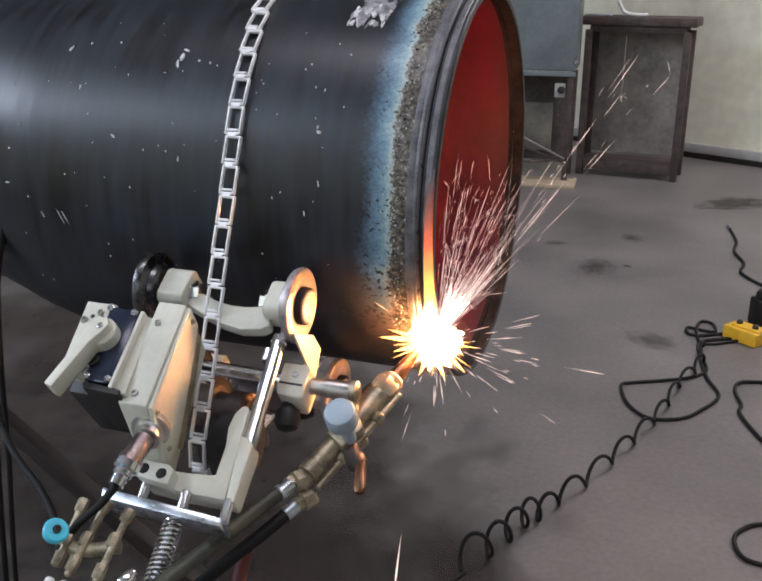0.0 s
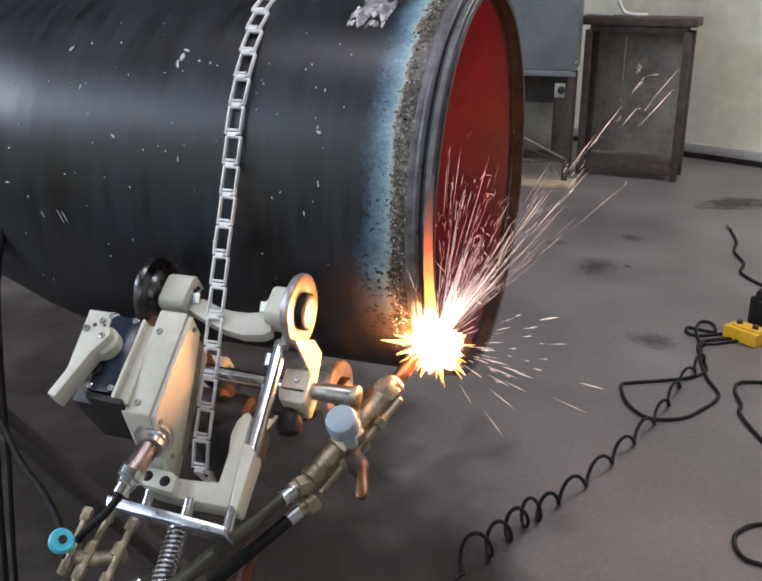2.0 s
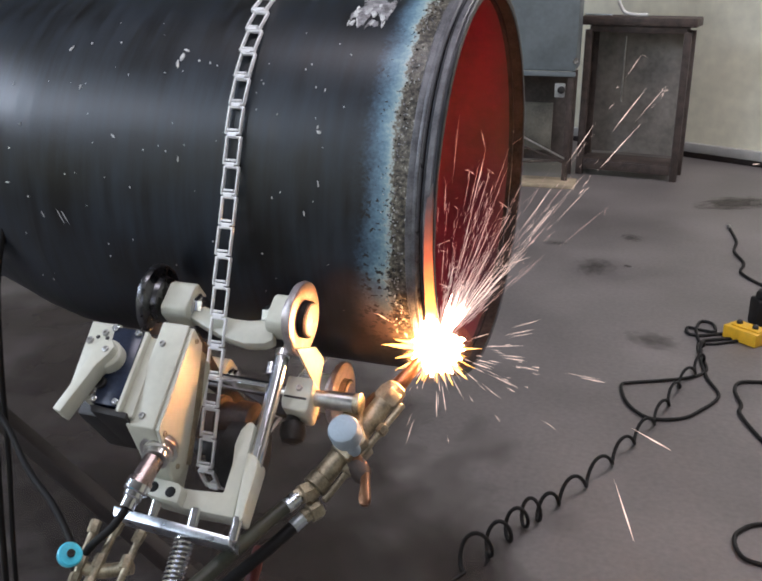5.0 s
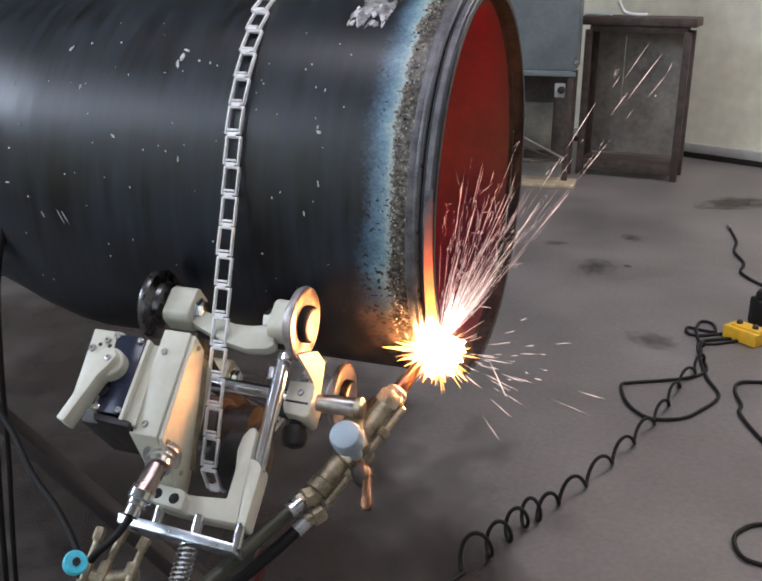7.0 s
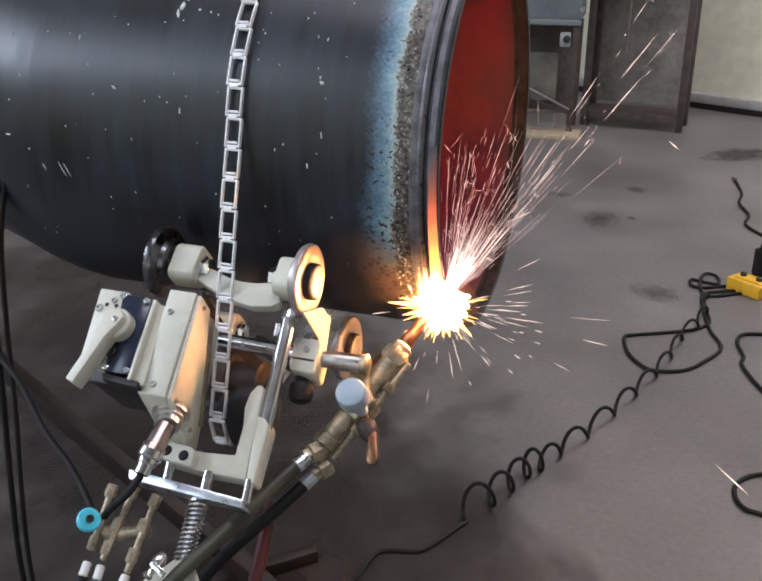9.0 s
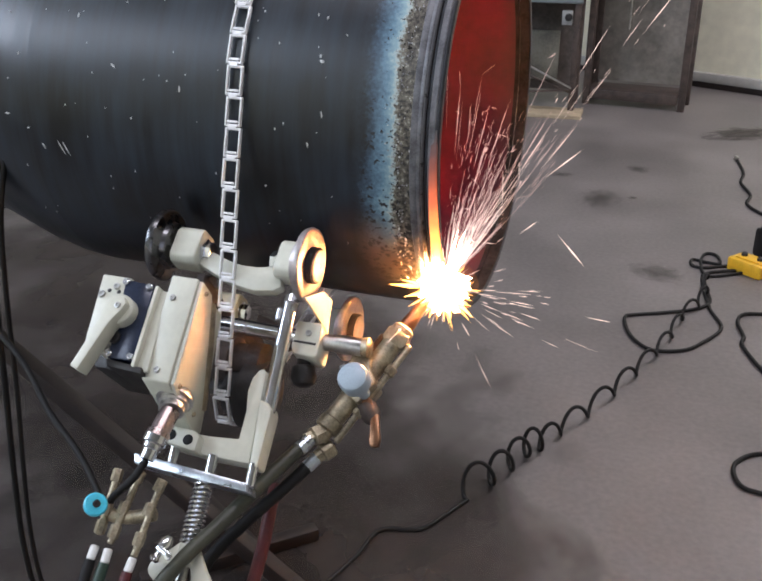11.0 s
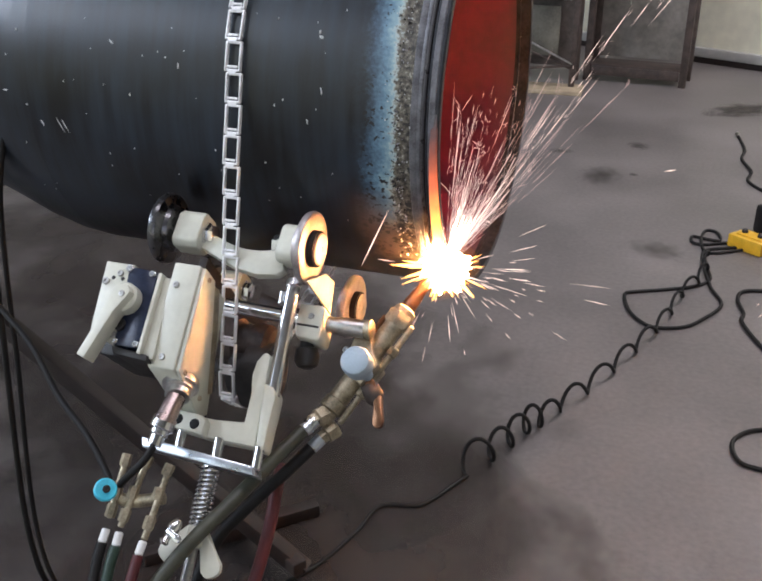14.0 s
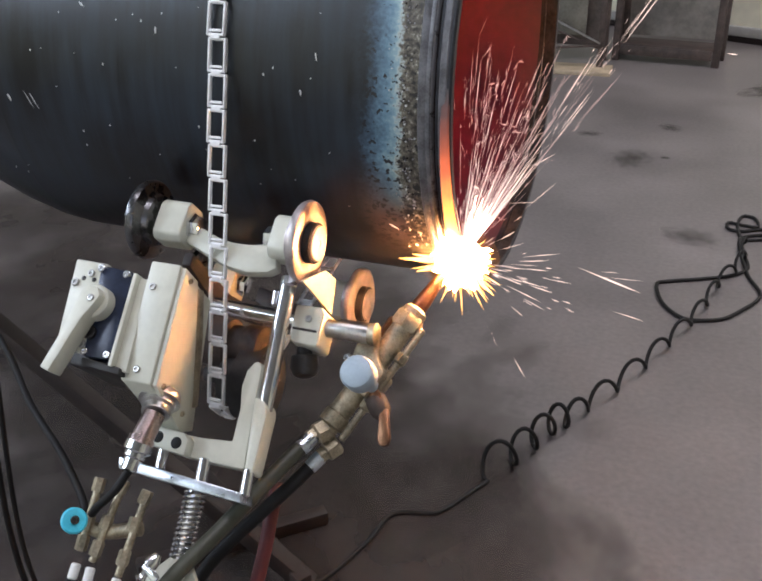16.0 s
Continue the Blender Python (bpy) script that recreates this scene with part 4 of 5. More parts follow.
def link_pose(k, t):
    """The pose of link k in the pipe's space."""
    turn = turn_at(t)
    u = k * PITCH - 0.0035 - CR * radians(turn)
    p, d = loop_point(u)
    place = carriage_pose(turn) @ Vector((0, p.x, p.y)) - Vector((0, 0, AXIS))
    way = carriage_pose(turn).to_3x3() @ Vector((0, d.x, d.y))
    deg = math.degrees(math.atan2(-place.z, -place.y))
    x = -0.269 - 1.2e-5 * min(0, deg + 24) ** 2 * (1 if deg > -75 else 0) - (0.031 if deg <= -75 else 0) + (0.006 * min(1, max(0, deg + 24) / 20) if deg > -24 else 0)
    x += 0.012 * min(1, max(0, (deg - 5) / 33))
    nrm = Vector((1, 0, 0)).cross(way)
    rot = Matrix(((1, way.x, nrm.x), (0, way.y, nrm.y), (0, way.z, nrm.z))).to_4x4()
    return Matrix.Translation((x, place.y, place.z)) @ rot


chain = thing("drive_chain", Matrix.Translation((0, 0, AXIS)), "bright steel chain of rectangular links round the pipe", "chain")
bm = bmesh.new()
for sx in (-1, 1):
    add_box(bm, (sx * 0.0096, 0, 0), (0.0028, 0.0368, 0.0062), None, 0.0009, 1)
for sy in (-1, 1):
    add_box(bm, (0, sy * 0.0168, 0.0003), (0.0185, 0.0032, 0.0050), None, 0.0008, 1)
add_box(bm, (-0.0012, 0.0124, -0.0006), (0.0150, 0.0030, 0.0034), None, 0.0008, 1)
add_box(bm, (0, 0.0190, -0.0026), (0.012, 0.0050, 0.0014), None, 0.0004, 1)
first = part("chain_link", bm, CHAINSTEEL, chain)
links = [first]
for k in range(1, LINKS):
    o = new("chain_link", first.data)
    o.parent = chain
    links.append(o)
for k, o in enumerate(links):
    o.matrix_basis = link_pose(k, 0)

# ---- flame, glowing kerf and spray ----
def spindle(bm, a, b, r, seg=4):
    a, b = Vector(a), Vector(b)
    q = (b - a).to_track_quat("Z", "Y").to_matrix()
    c = a + (b - a) * 0.6
    ring = [bm.verts.new(c + q @ Vector((r * math.cos(6.28318 * k / seg), r * math.sin(6.28318 * k / seg), 0))) for k in range(seg)]
    va, vb = bm.verts.new(a), bm.verts.new(b)
    for k in range(seg):
        bm.faces.new((va, ring[(k + 1) % seg], ring[k]))
        bm.faces.new((vb, ring[k], ring[(k + 1) % seg]))


def hot_kerf():
    """Steel that cools from yellow to dull red up along the cut."""
    m = bpy.data.materials.new("glowing_cut_steel")
    m.use_nodes = True
    nt = m.node_tree
    tc = node(nt, "TexCoord")
    sep = node(nt, "SeparateXYZ")
    nt.links.new(tc.outputs["Object"], sep.inputs[0])
    wob = node(nt, "TexNoise", Scale=60.0, Detail=3.0)
    nt.links.new(tc.outputs["Object"], wob.inputs["Vector"])
    add = node(nt, "Math")
    add.operation = "MULTIPLY_ADD"
    add.inputs[1].default_value = 0.02
    nt.links.new(wob.outputs[0], add.inputs[0])
    nt.links.new(sep.outputs[1], add.inputs[2])
    rng = node(nt, "MapRange")
    rng.inputs["From Min"].default_value, rng.inputs["From Max"].default_value = 0.02, 0.225
    nt.links.new(add.outputs[0], rng.inputs["Value"])
    ramp = node(nt, "ValToRGB")
    cr = ramp.color_ramp
    cr.elements[0].color = (1, 0.72, 0.30, 1)
    cr.elements[1].color = (0.05, 0.006, 0.003, 1)
    cr.elements.new(0.35).color = (1, 0.38, 0.06, 1)
    cr.elements.new(0.68).color = (0.55, 0.10, 0.025, 1)
    nt.links.new(rng.outputs[0], ramp.inputs[0])
    st = node(nt, "MapRange")
    st.inputs["To Min"].default_value, st.inputs["To Max"].default_value = 6.0, 0.02
    nt.links.new(rng.outputs[0], st.inputs["Value"])
    b = nt.nodes["Principled BSDF"]
    b.inputs["Base Color"].default_value = (0.1, 0.09, 0.09, 1)
    nt.links.new(ramp.outputs[0], b.inputs["Emission Color"])
    nt.links.new(st.outputs[0], b.inputs["Emission Strength"])
    return m


flame = thing("cutting_flame", carriage_pose(0), "white-hot cutting flame with orange tongues and spray at the kerf", "flame")
ORIGIN = M(KERF + 0.0095, 0.0, 0.003)
WHITE = glow("white_hot_flame", (1.0, 0.41, 0.140), 290)
TONGUE = glow("orange_flame_tongue", (1.0, 0.46, 0.10), 7)
SPARK = glow("bright_spark", (1.0, 0.78, 0.64), 1.4)
PALE = glow("pale_spark", (1.0, 0.70, 0.60), 0.80)
rnd = random.Random(11)
bm = bmesh.new()
bmesh.ops.create_icosphere(bm, subdivisions=6, radius=0.0275)
for v in bm.verts:
    d = v.co.normalized()
    spike = max(0, noise.noise(d * 5.5 + Vector((7, 3, 1)))) ** 1.5 * 1.5 + max(0, noise.noise(d * 12)) ** 1.5 * 0.7
    v.co *= 0.94 + 0.10 * noise.noise(d * 2.2) + 0.45 * spike
    if v.co.y > 0:
        h = v.co.y / 0.0275
        v.co.y *= 2.0
        v.co.x *= 1 - 0.5 * min(1, h) ** 1.3
        v.co.z *= 1 - 0.5 * min(1, h) ** 1.3
bmesh.ops.translate(bm, vec=ORIGIN, verts=bm.verts)
core = part("core", bm, WHITE, flame, "white-hot core")
# flame tongues; the many thin spikes also imitate the haze of glow
bm = bmesh.new()
for i in range(150):
    d = Vector((rnd.gauss(0, 1), rnd.gauss(0.0, 0.9), rnd.gauss(0.45, 0.8))).normalized()
    L = rnd.uniform(0.028, 0.038) + 0.032 * rnd.random() ** 5
    spindle(bm, d * 0.004, d * L, rnd.uniform(0.0004, 0.0012), 6)
tongues = tagged(part("fire_fringe", bm, TONGUE, flame, "orange flame tongues and thin spikes imitating the glow"), kind="stuff")
bm = bmesh.new()
for ex, ey, ez, r in ((-0.072, 0.010, 0.010, 0.0034), (-0.054, -0.012, 0.016, 0.0030), (-0.052, 0.026, 0.008, 0.0026), (0.046, -0.016, 0.030, 0.0034), (0.010, -0.044, 0.024, 0.0040), (-0.020, -0.040, 0.030, 0.0036)):
    spindle(bm, ORIGIN, ORIGIN + Vector((ex, ey, ez)), r, 8)
part("long_tongue", bm, TONGUE, flame, "long yellow flame tongues")
JET = glow("glowing_slag_jet", (1.0, 0.42, 0.25), 60)
bm = bmesh.new()
for i in range(46):
    d = Vector((rnd.uniform(0.02, 0.52), rnd.uniform(-0.05, 0.42), -1)).normalized()
    spindle(bm, ORIGIN, ORIGIN + d * rnd.uniform(0.035, 0.085), rnd.uniform(0.0005, 0.0013), 5)
tagged(part("slag_jet", bm, JET, flame, "glowing slag blown into the bore"), kind="stuff")


def halo_veil():
    """Thin see-through glow that imitates the halo round the flame."""
    m = bpy.data.materials.new("flame_halo")
    m.use_nodes = True
    nt = m.node_tree
    nt.nodes.remove(nt.nodes["Principled BSDF"])
    e = node(nt, "Emission", Strength=1.0)
    e.inputs[0].default_value = (1.0, 0.42, 0.12, 1)
    tr = node(nt, "BsdfTransparent")
    mx = node(nt, "MixShader")
    mx.inputs[0].default_value = 0.035
    nt.links.new(tr.outputs[0], mx.inputs[1])
    nt.links.new(e.outputs[0], mx.inputs[2])
    nt.links.new(mx.outputs[0], nt.nodes["Material Output"].inputs[0])
    return m


VEIL = halo_veil()
# nested glowing shells stand in for the soft halo
for size in (0.033, 0.038, 0.044):
    bm = bmesh.new()
    bmesh.ops.create_icosphere(bm, subdivisions=4, radius=size)
    for v in bm.verts:
        d = v.co.normalized()
        v.co *= 1 + 0.16 * noise.noise(d * 2 + Vector((size * 900, 0, 0)))
        v.co.y *= 1.0 if v.co.y < 0 else 1.5
    bmesh.ops.translate(bm, vec=ORIGIN, verts=bm.verts)
    part("gas_envelope", bm, VEIL, flame, "thin orange shell imitating the flame's halo")
bm = bmesh.new()
kr = R + 0.0022
prev = None
for k in range(41):
    a = radians(-1 + 52 * k / 40)
    w = 0.0082 * (1 - 0.45 * k / 40)
    kr = R + 0.0026 - 0.0026 * max(0, k / 40 - 0.85) / 0.15
    row = []
    for du, dr in ((-1, -0.002), (-0.7, 0.0), (0.7, 0.0), (1, -0.002)):
        row.append(bm.verts.new((KERF + 0.0120 + du * w, (kr + dr) * math.sin(a), (kr + dr) * math.cos(a))))
    if prev:
        for j in range(3):
            bm.faces.new((prev[j], prev[j + 1], row[j + 1], row[j]))
    prev = row
bmesh.ops.recalc_face_normals(bm, faces=bm.faces)
part("hot_kerf", bm, hot_kerf(), flame, "steel glowing yellow to dull red along the cut")


def spray(seed, count, xs, ss, near, far, r, material, name, label, long=0.25):
    """Thin streaks that fan out from the cut along the torch's line into the bore; some bend, some burst into a star."""
    g = random.Random(seed)
    bm = bmesh.new()
    for _ in range(count):
        d = Vector((g.uniform(*xs), g.uniform(*ss), -1)).normalized()
        u = near + (far - near) * g.random() ** 1.6
        L = g.uniform(0.045, 0.11) if g.random() < long else 0.004 + 0.024 * g.random() ** 2
        rr = r * (0.45 + 1.0 * g.random() ** 2)
        a, b = d * u, d * (u + L)
        spindle(bm, a, b, rr)
        if g.random() < 0.16:
            side = Vector((g.gauss(0, 1), g.gauss(0, 1), g.gauss(0, 1))).normalized()
            c = b + (d * 0.7 + side * 0.6).normalized() * L * g.uniform(0.2, 0.6)
            spindle(bm, b, c, rr * 0.8)
        if u > 0.06 and g.random() < 0.10:
            for _k in range(g.randint(2, 4)):
                side = Vector((g.gauss(0, 1), g.gauss(0, 1), g.gauss(0, 1))).normalized()
                spindle(bm, b, b + side * g.uniform(0.004, 0.014), rr * 1.1)
    return tagged(part(name, bm, material, flame, label), kind="stuff")


sprays = [spray(1, 230, (-0.12, 0.34), (-0.10, 0.50), 0.01, 0.24, 0.00036, PALE, "spray", "fan of pale sparks inside the bore", 0.15),
          spray(2, 150, (0.16, 0.56), (-0.10, 0.26), 0.01, 0.24, 0.00036, PALE, "spray", "jet of sparks out of the pipe's end", 0.35),
          spray(3, 70, (0.32, 0.50), (0.0, 0.15), 0.02, 0.50, 0.00046, SPARK, "spray", "jet of sparks out of the pipe's end", 0.5),
          spray(4, 90, (-0.1, 0.2), (0.1, 0.8), 0.02, 0.22, 0.00036, PALE, "spray", "fan of pale sparks inside the bore", 0.15),
          spray(5, 320, (-0.05, 0.55), (-0.10, 0.42), 0.004, 0.085, 0.00034, SPARK, "spray", "dense bright sparks by the cut")]
bm = bmesh.new()
for i in range(70):
    if i < 34:
        d = Vector((1, rnd.gauss(0.0, 0.22), rnd.gauss(0.05, 0.35))).normalized()
        u = 0.04 + 0.15 * rnd.random() ** 1.6
    else:
        d = Vector((rnd.gauss(0.3, 0.9), rnd.gauss(-0.2, 0.7), rnd.gauss(0.5, 0.7))).normalized()
        u = 0.03 + 0.10 * rnd.random() ** 2
    spindle(bm, d * u, d * (u + 0.008 + 0.045 * rnd.random() ** 2), rnd.uniform(0.00025, 0.0006))
burst = tagged(part("burst", bm, SPARK, flame, "short sparks thrown off outside"), kind="stuff")

# ---- single sparks in flight ----
GRAV = Vector((0, 0, -9.8))
flights = []
rnd = random.Random(21)
spark_mesh = []
for L, r in ((0.030, 0.0010), (0.055, 0.0011), (0.085, 0.0012)):
    bm = bmesh.new()
    spindle(bm, (0, 0, -L / 2), (0, 0, L / 2), r)
    me = bpy.data.meshes.new("spark")
    bm.to_mesh(me)
    bm.free()
    me.materials.append(SPARK)
    spark_mesh.append(me)
for i in range(150):
    t0 = round(-0.4 + 16.2 * (i + rnd.random() * 0.8) / 150, 2)
    kind = i % 4
    if kind == 0:
        v0 = Vector((rnd.uniform(0.8, 2.2), rnd.uniform(1.0, 3.4), rnd.uniform(1.0, 3.0)))
    elif kind == 1:
        v0 = Vector((rnd.uniform(1.2, 3.0), rnd.uniform(-0.6, 1.2), rnd.uniform(-0.3, 1.0)))
    elif kind == 2:
        v0 = Vector((rnd.uniform(-0.4, 1.2), rnd.uniform(-0.8, 0.3), rnd.uniform(-1.2, 0.2)))
    else:
        v0 = Vector((rnd.uniform(-0.5, 1.4), rnd.uniform(-1.0, 0.4), rnd.uniform(0.2, 1.8)))
    ob = tagged(new("spark", spark_mesh[i % 3]), "tiny glowing steel spark thrown from the cut", "spark", "sparks from the cut")
    flights.append((ob, t0, v0))


def spark_rows(t0, v0):
    """From rest in the flame, through the air, to rest on the floor."""
    def at_flame(t):
        return carriage_pose(turn_at(t)) @ ORIGIN
    rows = []
    start = at_flame(max(0, t0))
    turn0 = v0.to_track_quat("Z", "Y").to_matrix().to_4x4()
    if t0 > 0:
        rows = [(0, Matrix.Translation(at_flame(0)) @ turn0), (t0, Matrix.Translation(start) @ turn0)]
    b, c = v0.z, start.z - 0.004
    land = (b + math.sqrt(b * b + 2 * 9.8 * c)) / 9.8
    n = max(4, int(land / 0.1))
    for k in range(1, n + 1):
        w = land * k / n
        if t0 + w < 0.02 or t0 + w > 15.9:
            continue
        p = start + v0 * w + GRAV * (0.5 * w * w)
        v = v0 + GRAV * w
        if k == n:
            v = Vector((v0.x, v0.y, 0.001))
        p.z = max(p.z, 0.002)
        rows.append((t0 + w, Matrix.Translation(p) @ v.to_track_quat("Z", "Y").to_matrix().to_4x4()))
    if rows[0][0] > 0:
        rows.insert(0, (0, rows[0][1]))
    rows.append((16, rows[-1][1]))
    return rows


# ---- things on the floor ----
def on_floor(pts, r):
    return [(x, y, r) for x, y in pts]


def cable(pts, r, label, material=RUBBER, n=10):
    return tagged(part("cable", tube(on_floor(pts, r), r, 8, n), material), label, "cable")


cable([(0.468, 3.594), (0.498, 3.349), (0.486, 3.17), (0.525, 2.983), (0.512, 2.829), (0.60, 2.67), (0.75, 2.5)], 0.0068, "short black cable lying in bends on the concrete floor")
tagged(part("cable_plug", turned((0.462, 3.62, 0.012), (0.468, 3.58, 0.012), [(0, 0.006), (0.01, 0.012), (0.03, 0.012), (0.04, 0.008)], 14), STEEL), "small bright plug on the end of the cable", "plug")
cable([(0.50, 2.02), (0.43, 1.99), (0.36, 1.93), (0.364, 1.785), (0.39, 1.62), (0.425, 1.49), (0.37, 1.36), (0.32, 1.292), (0.24, 1.263), (0.19, 1.30), (0.153, 1.37), (0.134, 1.47), (0.16, 1.50), (0.25, 1.55), (0.338, 1.608), (0.385, 1.68), (0.375, 1.78), (0.355, 1.92)], 0.0056, "thin black cable in a loose loop on the floor")
cable([(0.56, 2.06), (0.44, 2.046), (0.36, 2.0), (0.317, 2.01), (0.315, 2.07), (0.36, 2.06), (0.41, 2.06), (0.40, 2.14), (0.36, 2.15), (0.345, 2.06), (0.36, 1.94), (0.40, 1.93), (0.50, 2.0), (0.60, 2.05)], 0.0058, "black cable knotted beside the yellow socket box")
cable([(0.64, 1.67), (0.557, 1.647), (0.49, 1.62), (0.473, 1.55), (0.49, 1.45), (0.487, 1.38), (0.542, 1.231), (0.62, 1.1)], 0.006, "black cable bending over the floor")
cable([(0.60, 0.80), (0.517, 0.781), (0.472, 0.73), (0.464, 0.68), (0.48, 0.63), (0.514, 0.615), (0.60, 0.61)], 0.0055, "black cable curving on the floor")

# spiral cable: (x, y) of each foot on the floor and the radius of the turn after it
FEET = [(0.365, 1.90, 0.020), (0.372, 1.77, 0.022), (0.353, 1.645, 0.022), (0.305, 1.517, 0.022), (0.283, 1.379, 0.021), (0.250, 1.240, 0.022), (0.209, 1.098, 0.024), (0.168, 0.961, 0.026), (0.121, 0.821, 0.026),
        (0.069, 0.711, 0.026), (0.029, 0.622, 0.034), (0.003, 0.584, 0.034), (-0.021, 0.517, 0.034), (-0.055, 0.447, 0.039), (-0.094, 0.363, 0.0)]
FEET = [(x - 0.014 * max(0, 1 - abs(y - 0.75) / 0.5), y, rr) for x, y, rr in FEET]
coil = []
for (x0, y0, rr), (x1, y1, _) in zip(FEET, FEET[1:]):
    d = Vector((x1 - x0, y1 - y0, 0)).normalized()
    sd = Vector((d.y, -d.x, 0))
    for k in range(18):
        a = 6.28318 * k / 18
        c = Vector((x0 + (x1 - x0) * k / 18, y0 + (y1 - y0) * k / 18, 0.0055 + rr * (1 - math.cos(a))))
        coil.append(c - sd * (rr * (0.42 + 16 * max(0, rr - 0.026)) * math.sin(a)))
coil += spline([(-0.094, 0.363, 0.006), (-0.116, 0.319, 0.006), (-0.140, 0.265, 0.006), (-0.162, 0.231, 0.006), (-0.185, 0.222, 0.006), (-0.244, 0.195, 0.006), (-0.262, 0.094, 0.006), (-0.315, -0.05, 0.006), (-0.45, -0.2, 0.006), (-0.8, -0.35, 0.006)], 8)
tagged(part("coiled_cable", tube(coil, 0.0048, 8, smooth=False), RUBBER), "black spiral cable stretched out over the concrete floor", "cable")

sock = thing("socket_box", pose(0.511, 2.020, 0, 0, 0, -36), "yellow plastic socket box lying on the floor", "socket box")
part("housing", box((0, 0, 0.025), (0.136, 0.078, 0.050), bevel=0.006), YELLOW, sock)
part("lid", box((0.008, 0.006, 0.0525), (0.112, 0.058, 0.007), bevel=0.003), YELLOW, sock)
for x in (-0.030, 0.034):
    part("socket", turned((x, 0.004, 0.054), (x, 0.000, 0.070), [(0, 0.011), (0.010, 0.011), (0.014, 0.009), (0.016, 0.005)], 16), BLACKMETAL, sock)
plug = thing("plug_cluster", pose(0.585, 2.20, 0, 0, 0, 20), "black rubber plug standing behind the yellow socket box", "plug")
part("body", box((0, 0, 0.055), (0.11, 0.085, 0.11), bevel=0.014), RUBBER, plug)
part("cap", turned((-0.012, 0, 0.105), (-0.012, 0, 0.145), [(0, 0.033), (0.02, 0.035), (0.034, 0.028), (0.04, 0.012)], 18), RUBBER, plug)

# ---- dark stains in the concrete, and shade under the pipe painted as large patches ----
def stain_shade_paint(name, strength):
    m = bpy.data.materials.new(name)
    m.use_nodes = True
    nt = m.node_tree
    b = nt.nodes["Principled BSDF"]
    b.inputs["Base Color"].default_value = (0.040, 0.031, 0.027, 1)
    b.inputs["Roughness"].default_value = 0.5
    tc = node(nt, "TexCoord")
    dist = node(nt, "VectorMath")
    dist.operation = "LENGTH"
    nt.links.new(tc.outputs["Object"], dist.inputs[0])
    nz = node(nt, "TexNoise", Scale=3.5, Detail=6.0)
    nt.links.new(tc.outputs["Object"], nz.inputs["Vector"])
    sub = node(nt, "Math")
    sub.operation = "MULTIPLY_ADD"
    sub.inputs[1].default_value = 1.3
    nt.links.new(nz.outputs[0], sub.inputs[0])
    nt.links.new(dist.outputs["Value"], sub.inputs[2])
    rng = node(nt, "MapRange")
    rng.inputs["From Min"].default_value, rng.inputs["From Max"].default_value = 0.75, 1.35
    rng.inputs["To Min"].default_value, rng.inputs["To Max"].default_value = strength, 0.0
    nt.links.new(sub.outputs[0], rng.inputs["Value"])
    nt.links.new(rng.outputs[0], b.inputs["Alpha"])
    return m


FAINT, STAIN_SHADE = stain_shade_paint("faint_oil_stain", 0.46), stain_shade_paint("soaked_stain_and_shade", 0.90)
# the large patches put the shade under the pipe into the floor's colour
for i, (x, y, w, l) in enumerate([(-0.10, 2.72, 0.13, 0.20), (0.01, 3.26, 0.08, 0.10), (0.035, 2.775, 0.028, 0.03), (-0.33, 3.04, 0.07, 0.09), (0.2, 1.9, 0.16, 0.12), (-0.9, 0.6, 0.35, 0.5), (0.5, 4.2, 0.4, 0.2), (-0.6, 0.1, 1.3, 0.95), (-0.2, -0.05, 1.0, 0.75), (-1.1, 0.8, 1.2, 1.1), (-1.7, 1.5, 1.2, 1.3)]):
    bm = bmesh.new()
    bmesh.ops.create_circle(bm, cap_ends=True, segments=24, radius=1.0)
    o = part("floor_stain", bm, STAIN_SHADE if w > 0.3 or w < 0.03 else FAINT, smooth=False)
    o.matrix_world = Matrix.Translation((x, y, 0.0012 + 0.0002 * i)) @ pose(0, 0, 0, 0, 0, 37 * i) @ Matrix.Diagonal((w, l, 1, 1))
    tagged(o, "dark floor patch: small ones oil stains, large ones painted shade", "stain", kind="structure")

# ---- bench and cabinet by the far wall ----
bench = thing("steel_bench", pose(-0.160, 4.685, 0, 0, 0, -5), "dark brown steel workbench with a low shelf", "workbench")
BW, BD, BH = 0.63, 0.27, 0.985
part("top", box((0, BD / 2, BH - 0.026), (BW + 0.06, BD + 0.03, 0.052), bevel=0.006), RUSTY, bench)
for sx in (-1, 1):
    for y in (0.02, BD - 0.02):
        part("leg", box((sx * (BW / 2 - 0.02), y, (BH - 0.08) / 2), (0.042, 0.042, BH - 0.08), bevel=0.004), RUSTY, bench)
part("top_apron", box((0, 0.014, BH - 0.073), (BW - 0.05, 0.016, 0.040), bevel=0.003), RUSTY, bench)
part("shelf", box((0, BD / 2, 0.095), (BW - 0.05, BD - 0.03, 0.012), bevel=0.002), RUSTY, bench)
part("shelf_apron", box((0, 0.012, 0.066), (BW - 0.09, 0.018, 0.056), bevel=0.003), RUSTY, bench)
# added sheet, coloured like the shaded wall seen through the open bench
part("back_sheet", box((-0.01, BD - 0.03, 0.52), (BW - 0.05, 0.006, 0.80), bevel=0.001), mat("shaded_wall_sheet", (0.235, 0.215, 0.190), 0.6, 0.1, 4, 0.40, 0.1), bench, "grey sheet standing in for the shaded wall behind")
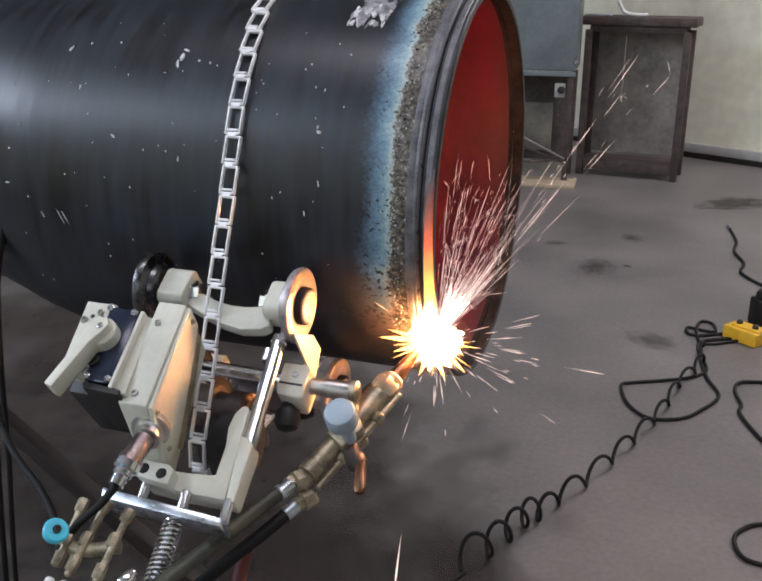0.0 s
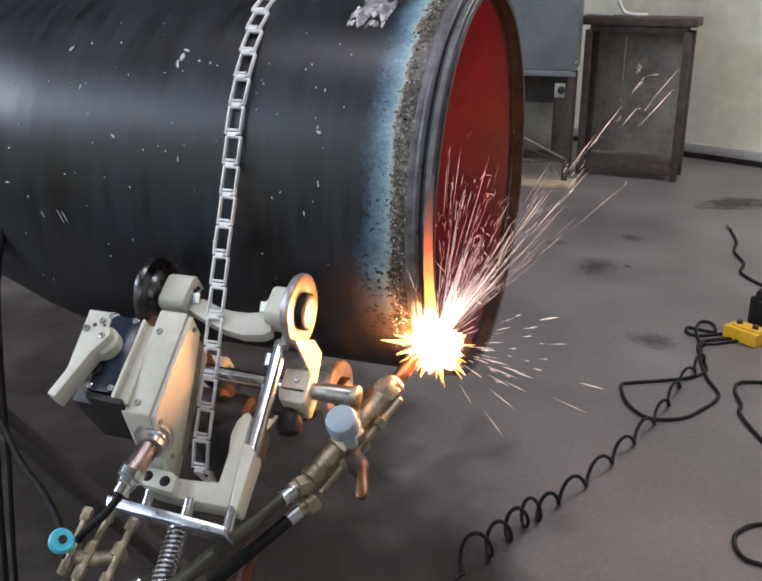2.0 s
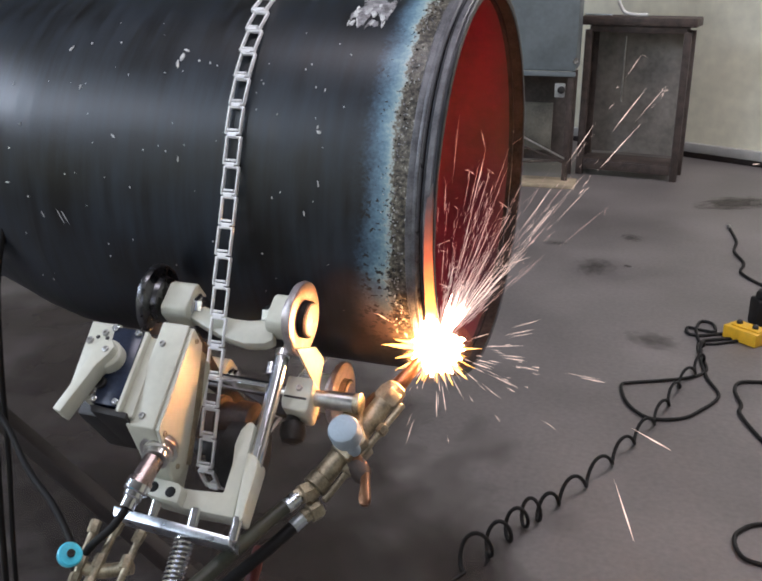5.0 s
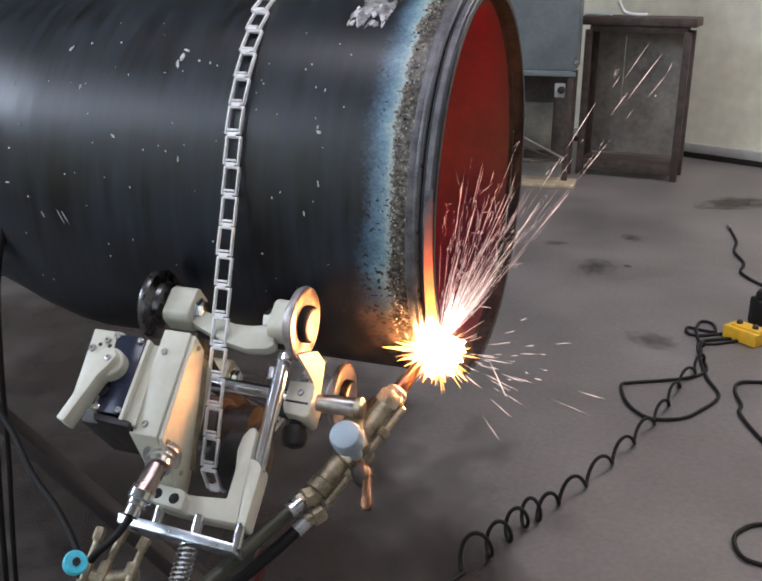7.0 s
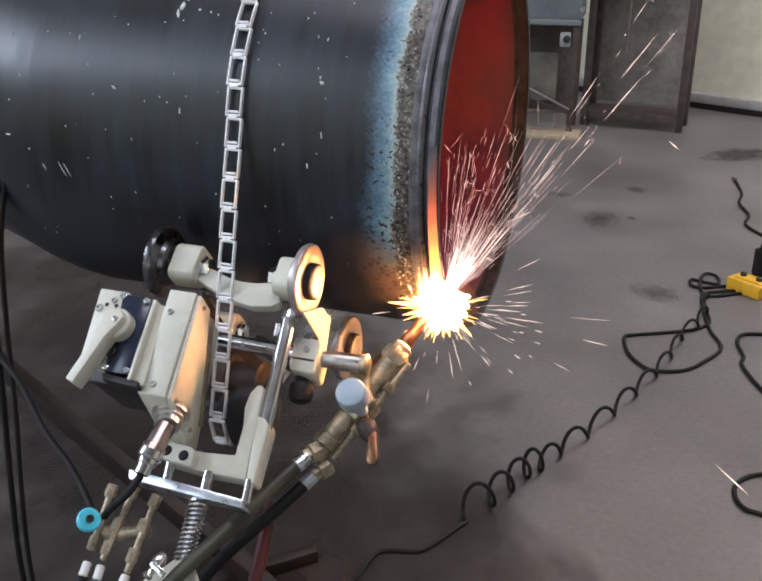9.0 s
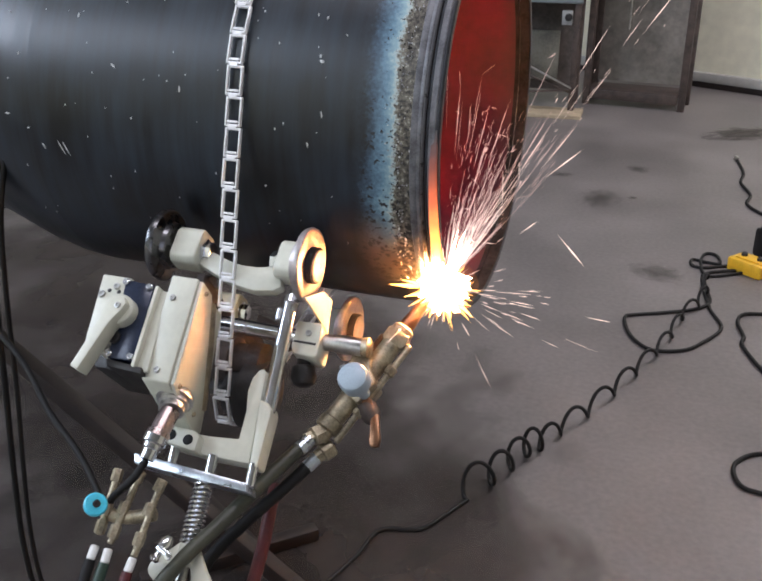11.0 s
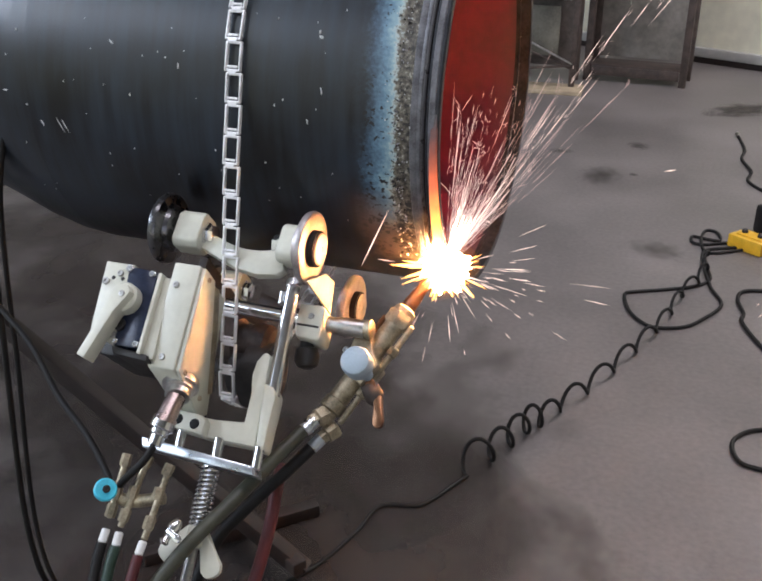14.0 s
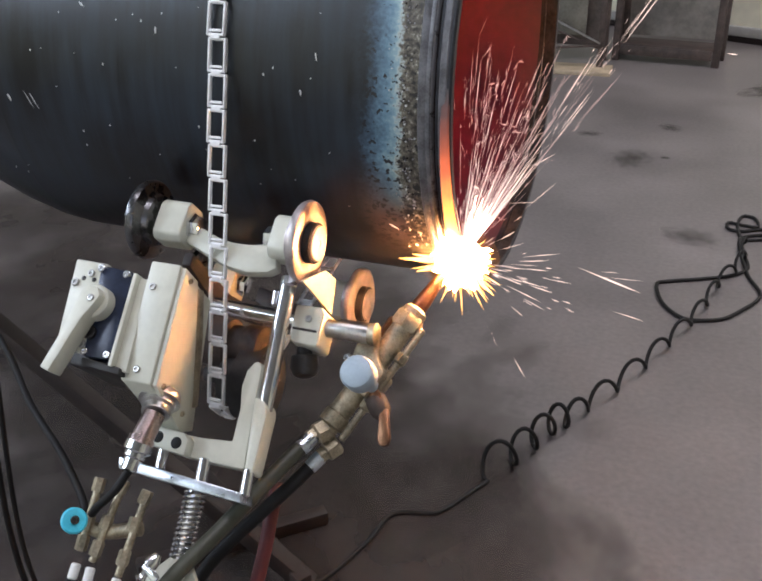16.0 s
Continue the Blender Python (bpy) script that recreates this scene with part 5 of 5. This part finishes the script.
part("strut", rod((-0.10, BD - 0.06, 0.45), (-0.10, BD - 0.06, 0.86), 0.006), STEEL, bench)
tagged(part("bent_tube", tube([(-0.309, 4.760, 1.142), (-0.296, 4.760, 1.091), (-0.277, 4.760, 1.041), (-0.248, 4.760, 1.007), (-0.194, 4.760, 0.996), (-0.114, 4.760, 0.996)], 0.011), WHITEPLASTIC), "white bent plastic tube lying on the bench", "tube")
tagged(part("steel_strip", box((-0.414, 4.82, 0.9895), (0.165, 0.030, 0.008), pose(0, 0, 0, 0, 0, -5), 0.001), ZINC), "bright steel strip lying on the bench", "strip")

cab = thing("welding_cabinet", pose(-0.47, 4.36, 0, 0, 0, 4), "blue-grey sheet-steel cabinet on a rusty frame stand", "cabinet")
part("cabinet_body", box((-0.31, 0.19, 1.06), (0.62, 0.36, 0.76), bevel=0.012), GREYPAINT, cab)
part("bottom_rail", box((-0.31, 0.0, 0.665), (0.62, 0.03, 0.028), bevel=0.003), GREYPAINT, cab)
bolt("latch", (-0.005, -0.002, 0.745), (0.3, -1, 0), 0.018, 0.016, CHROME, cab)
for x in (-0.025, -0.6):
    for y in (0.02, 0.34):
        part("leg", box((x, y, 0.33), (0.036, 0.036, 0.66), bevel=0.003), RUSTY, cab)
part("brace", beam((-0.03, 0.01, 0.13), (-0.50, 0.01, 0.30), 0.02, 0.012), RUSTY, cab)
part("brace", beam((-0.58, 0.0, 0.10), (-0.03, 0.0, 0.15), 0.02, 0.012), RUSTY, cab)
part("lower_rail", box((-0.31, 0.34, 0.14), (0.58, 0.03, 0.03), bevel=0.003), RUSTY, cab)
part("dark_panel", box((-0.31, 0.315, 0.36), (0.56, 0.014, 0.54), bevel=0.003), mat("smoky_brown_sheet", (0.085, 0.068, 0.058), 0.7, 0, 7, 0.5, 0.1), cab)
part("side_panel", box((-0.24, 0.26, 0.31), (0.20, 0.02, 0.30), bevel=0.003), mat("dull_board", (0.16, 0.15, 0.12), 0.7, 0, 8, 0.4, 0.1), cab)
part("outlet", box((-0.085, 0.005, 0.57), (0.06, 0.05, 0.08), bevel=0.006), GREYPLASTIC, cab, "dusty grey outlet box")
# solid dark disc gives the shaded look of the outlet's hole
part("outlet_hole", turned((-0.075, -0.02, 0.575), (-0.075, -0.03, 0.575), [(0, 0.022), (0.008, 0.022), (0.01, 0.015)], 16), BLACKMETAL, cab)
part("stay", beam((-0.03, 0.0, 0.16), (-0.55, 0.02, 0.40), 0.016, 0.010), STEEL, cab)
tagged(part("floor_board", box((-0.62, 4.33, 0.012), (0.40, 0.22, 0.024), pose(0, 0, 0, 0, 0, 4), 0.003), TILEBOARD), "pale plywood board lying under the cabinet stand", "board")

# hoses and cables beside the stand
tagged(part("hanging_hose", tube([(-0.650, -0.262, 0.90), (-0.678, -0.262, 0.80), (-0.700, -0.255, 0.66), (-0.716, -0.25, 0.49), (-0.732, -0.25, 0.33), (-0.741, -0.25, 0.19), (-0.735, -0.25, 0.08), (-0.71, -0.25, 0.010), (-0.55, -0.36, 0.006)], 0.0042), RUBBER), "thin black hose hanging from the pipe to the floor", "hose")
tagged(part("hanging_cable", tube([(-0.664, -0.262, 0.90), (-0.694, -0.262, 0.80), (-0.718, -0.258, 0.66), (-0.734, -0.256, 0.49), (-0.748, -0.256, 0.33), (-0.756, -0.256, 0.19), (-0.750, -0.256, 0.08), (-0.725, -0.26, 0.010), (-0.55, -0.40, 0.007)], 0.0052), RUBBER), "black cable hanging from the pipe to the floor", "cable")


def motions():
    for ob in (car, flame):
        walk(ob, [(t, carriage_pose(a)) for t, a in TURNS])
    for k, o in enumerate(links):
        rows = [(t, link_pose(k, t)) for t, _ in TURNS]
        if (rows[0][1].translation - rows[-1][1].translation).length > 0.0005:
            walk(o, rows)
    g = random.Random(31)
    for ob, axis in zip((*sprays, burst, tongues), (Vector((0.15, 0.2, -1)), Vector((0.42, 0.08, -1)), Vector((0.44, 0.07, -1)), Vector((0.12, 0.4, -1)), Vector((0.25, 0.15, -1)), Vector((1, 0, 0.12)), Vector((0, 0, 1)))):
        axis = axis.normalized()
        rows, a = [], 0.0
        for k in range(81):
            rows.append((k * 0.2, Matrix.Translation(ORIGIN) @ Matrix.Rotation(a, 4, axis)))
            a += radians(g.uniform(30, 80))
        walk(ob, rows)
    for ob, t0, v0 in flights:
        walk(ob, spark_rows(t0, v0))


motions()
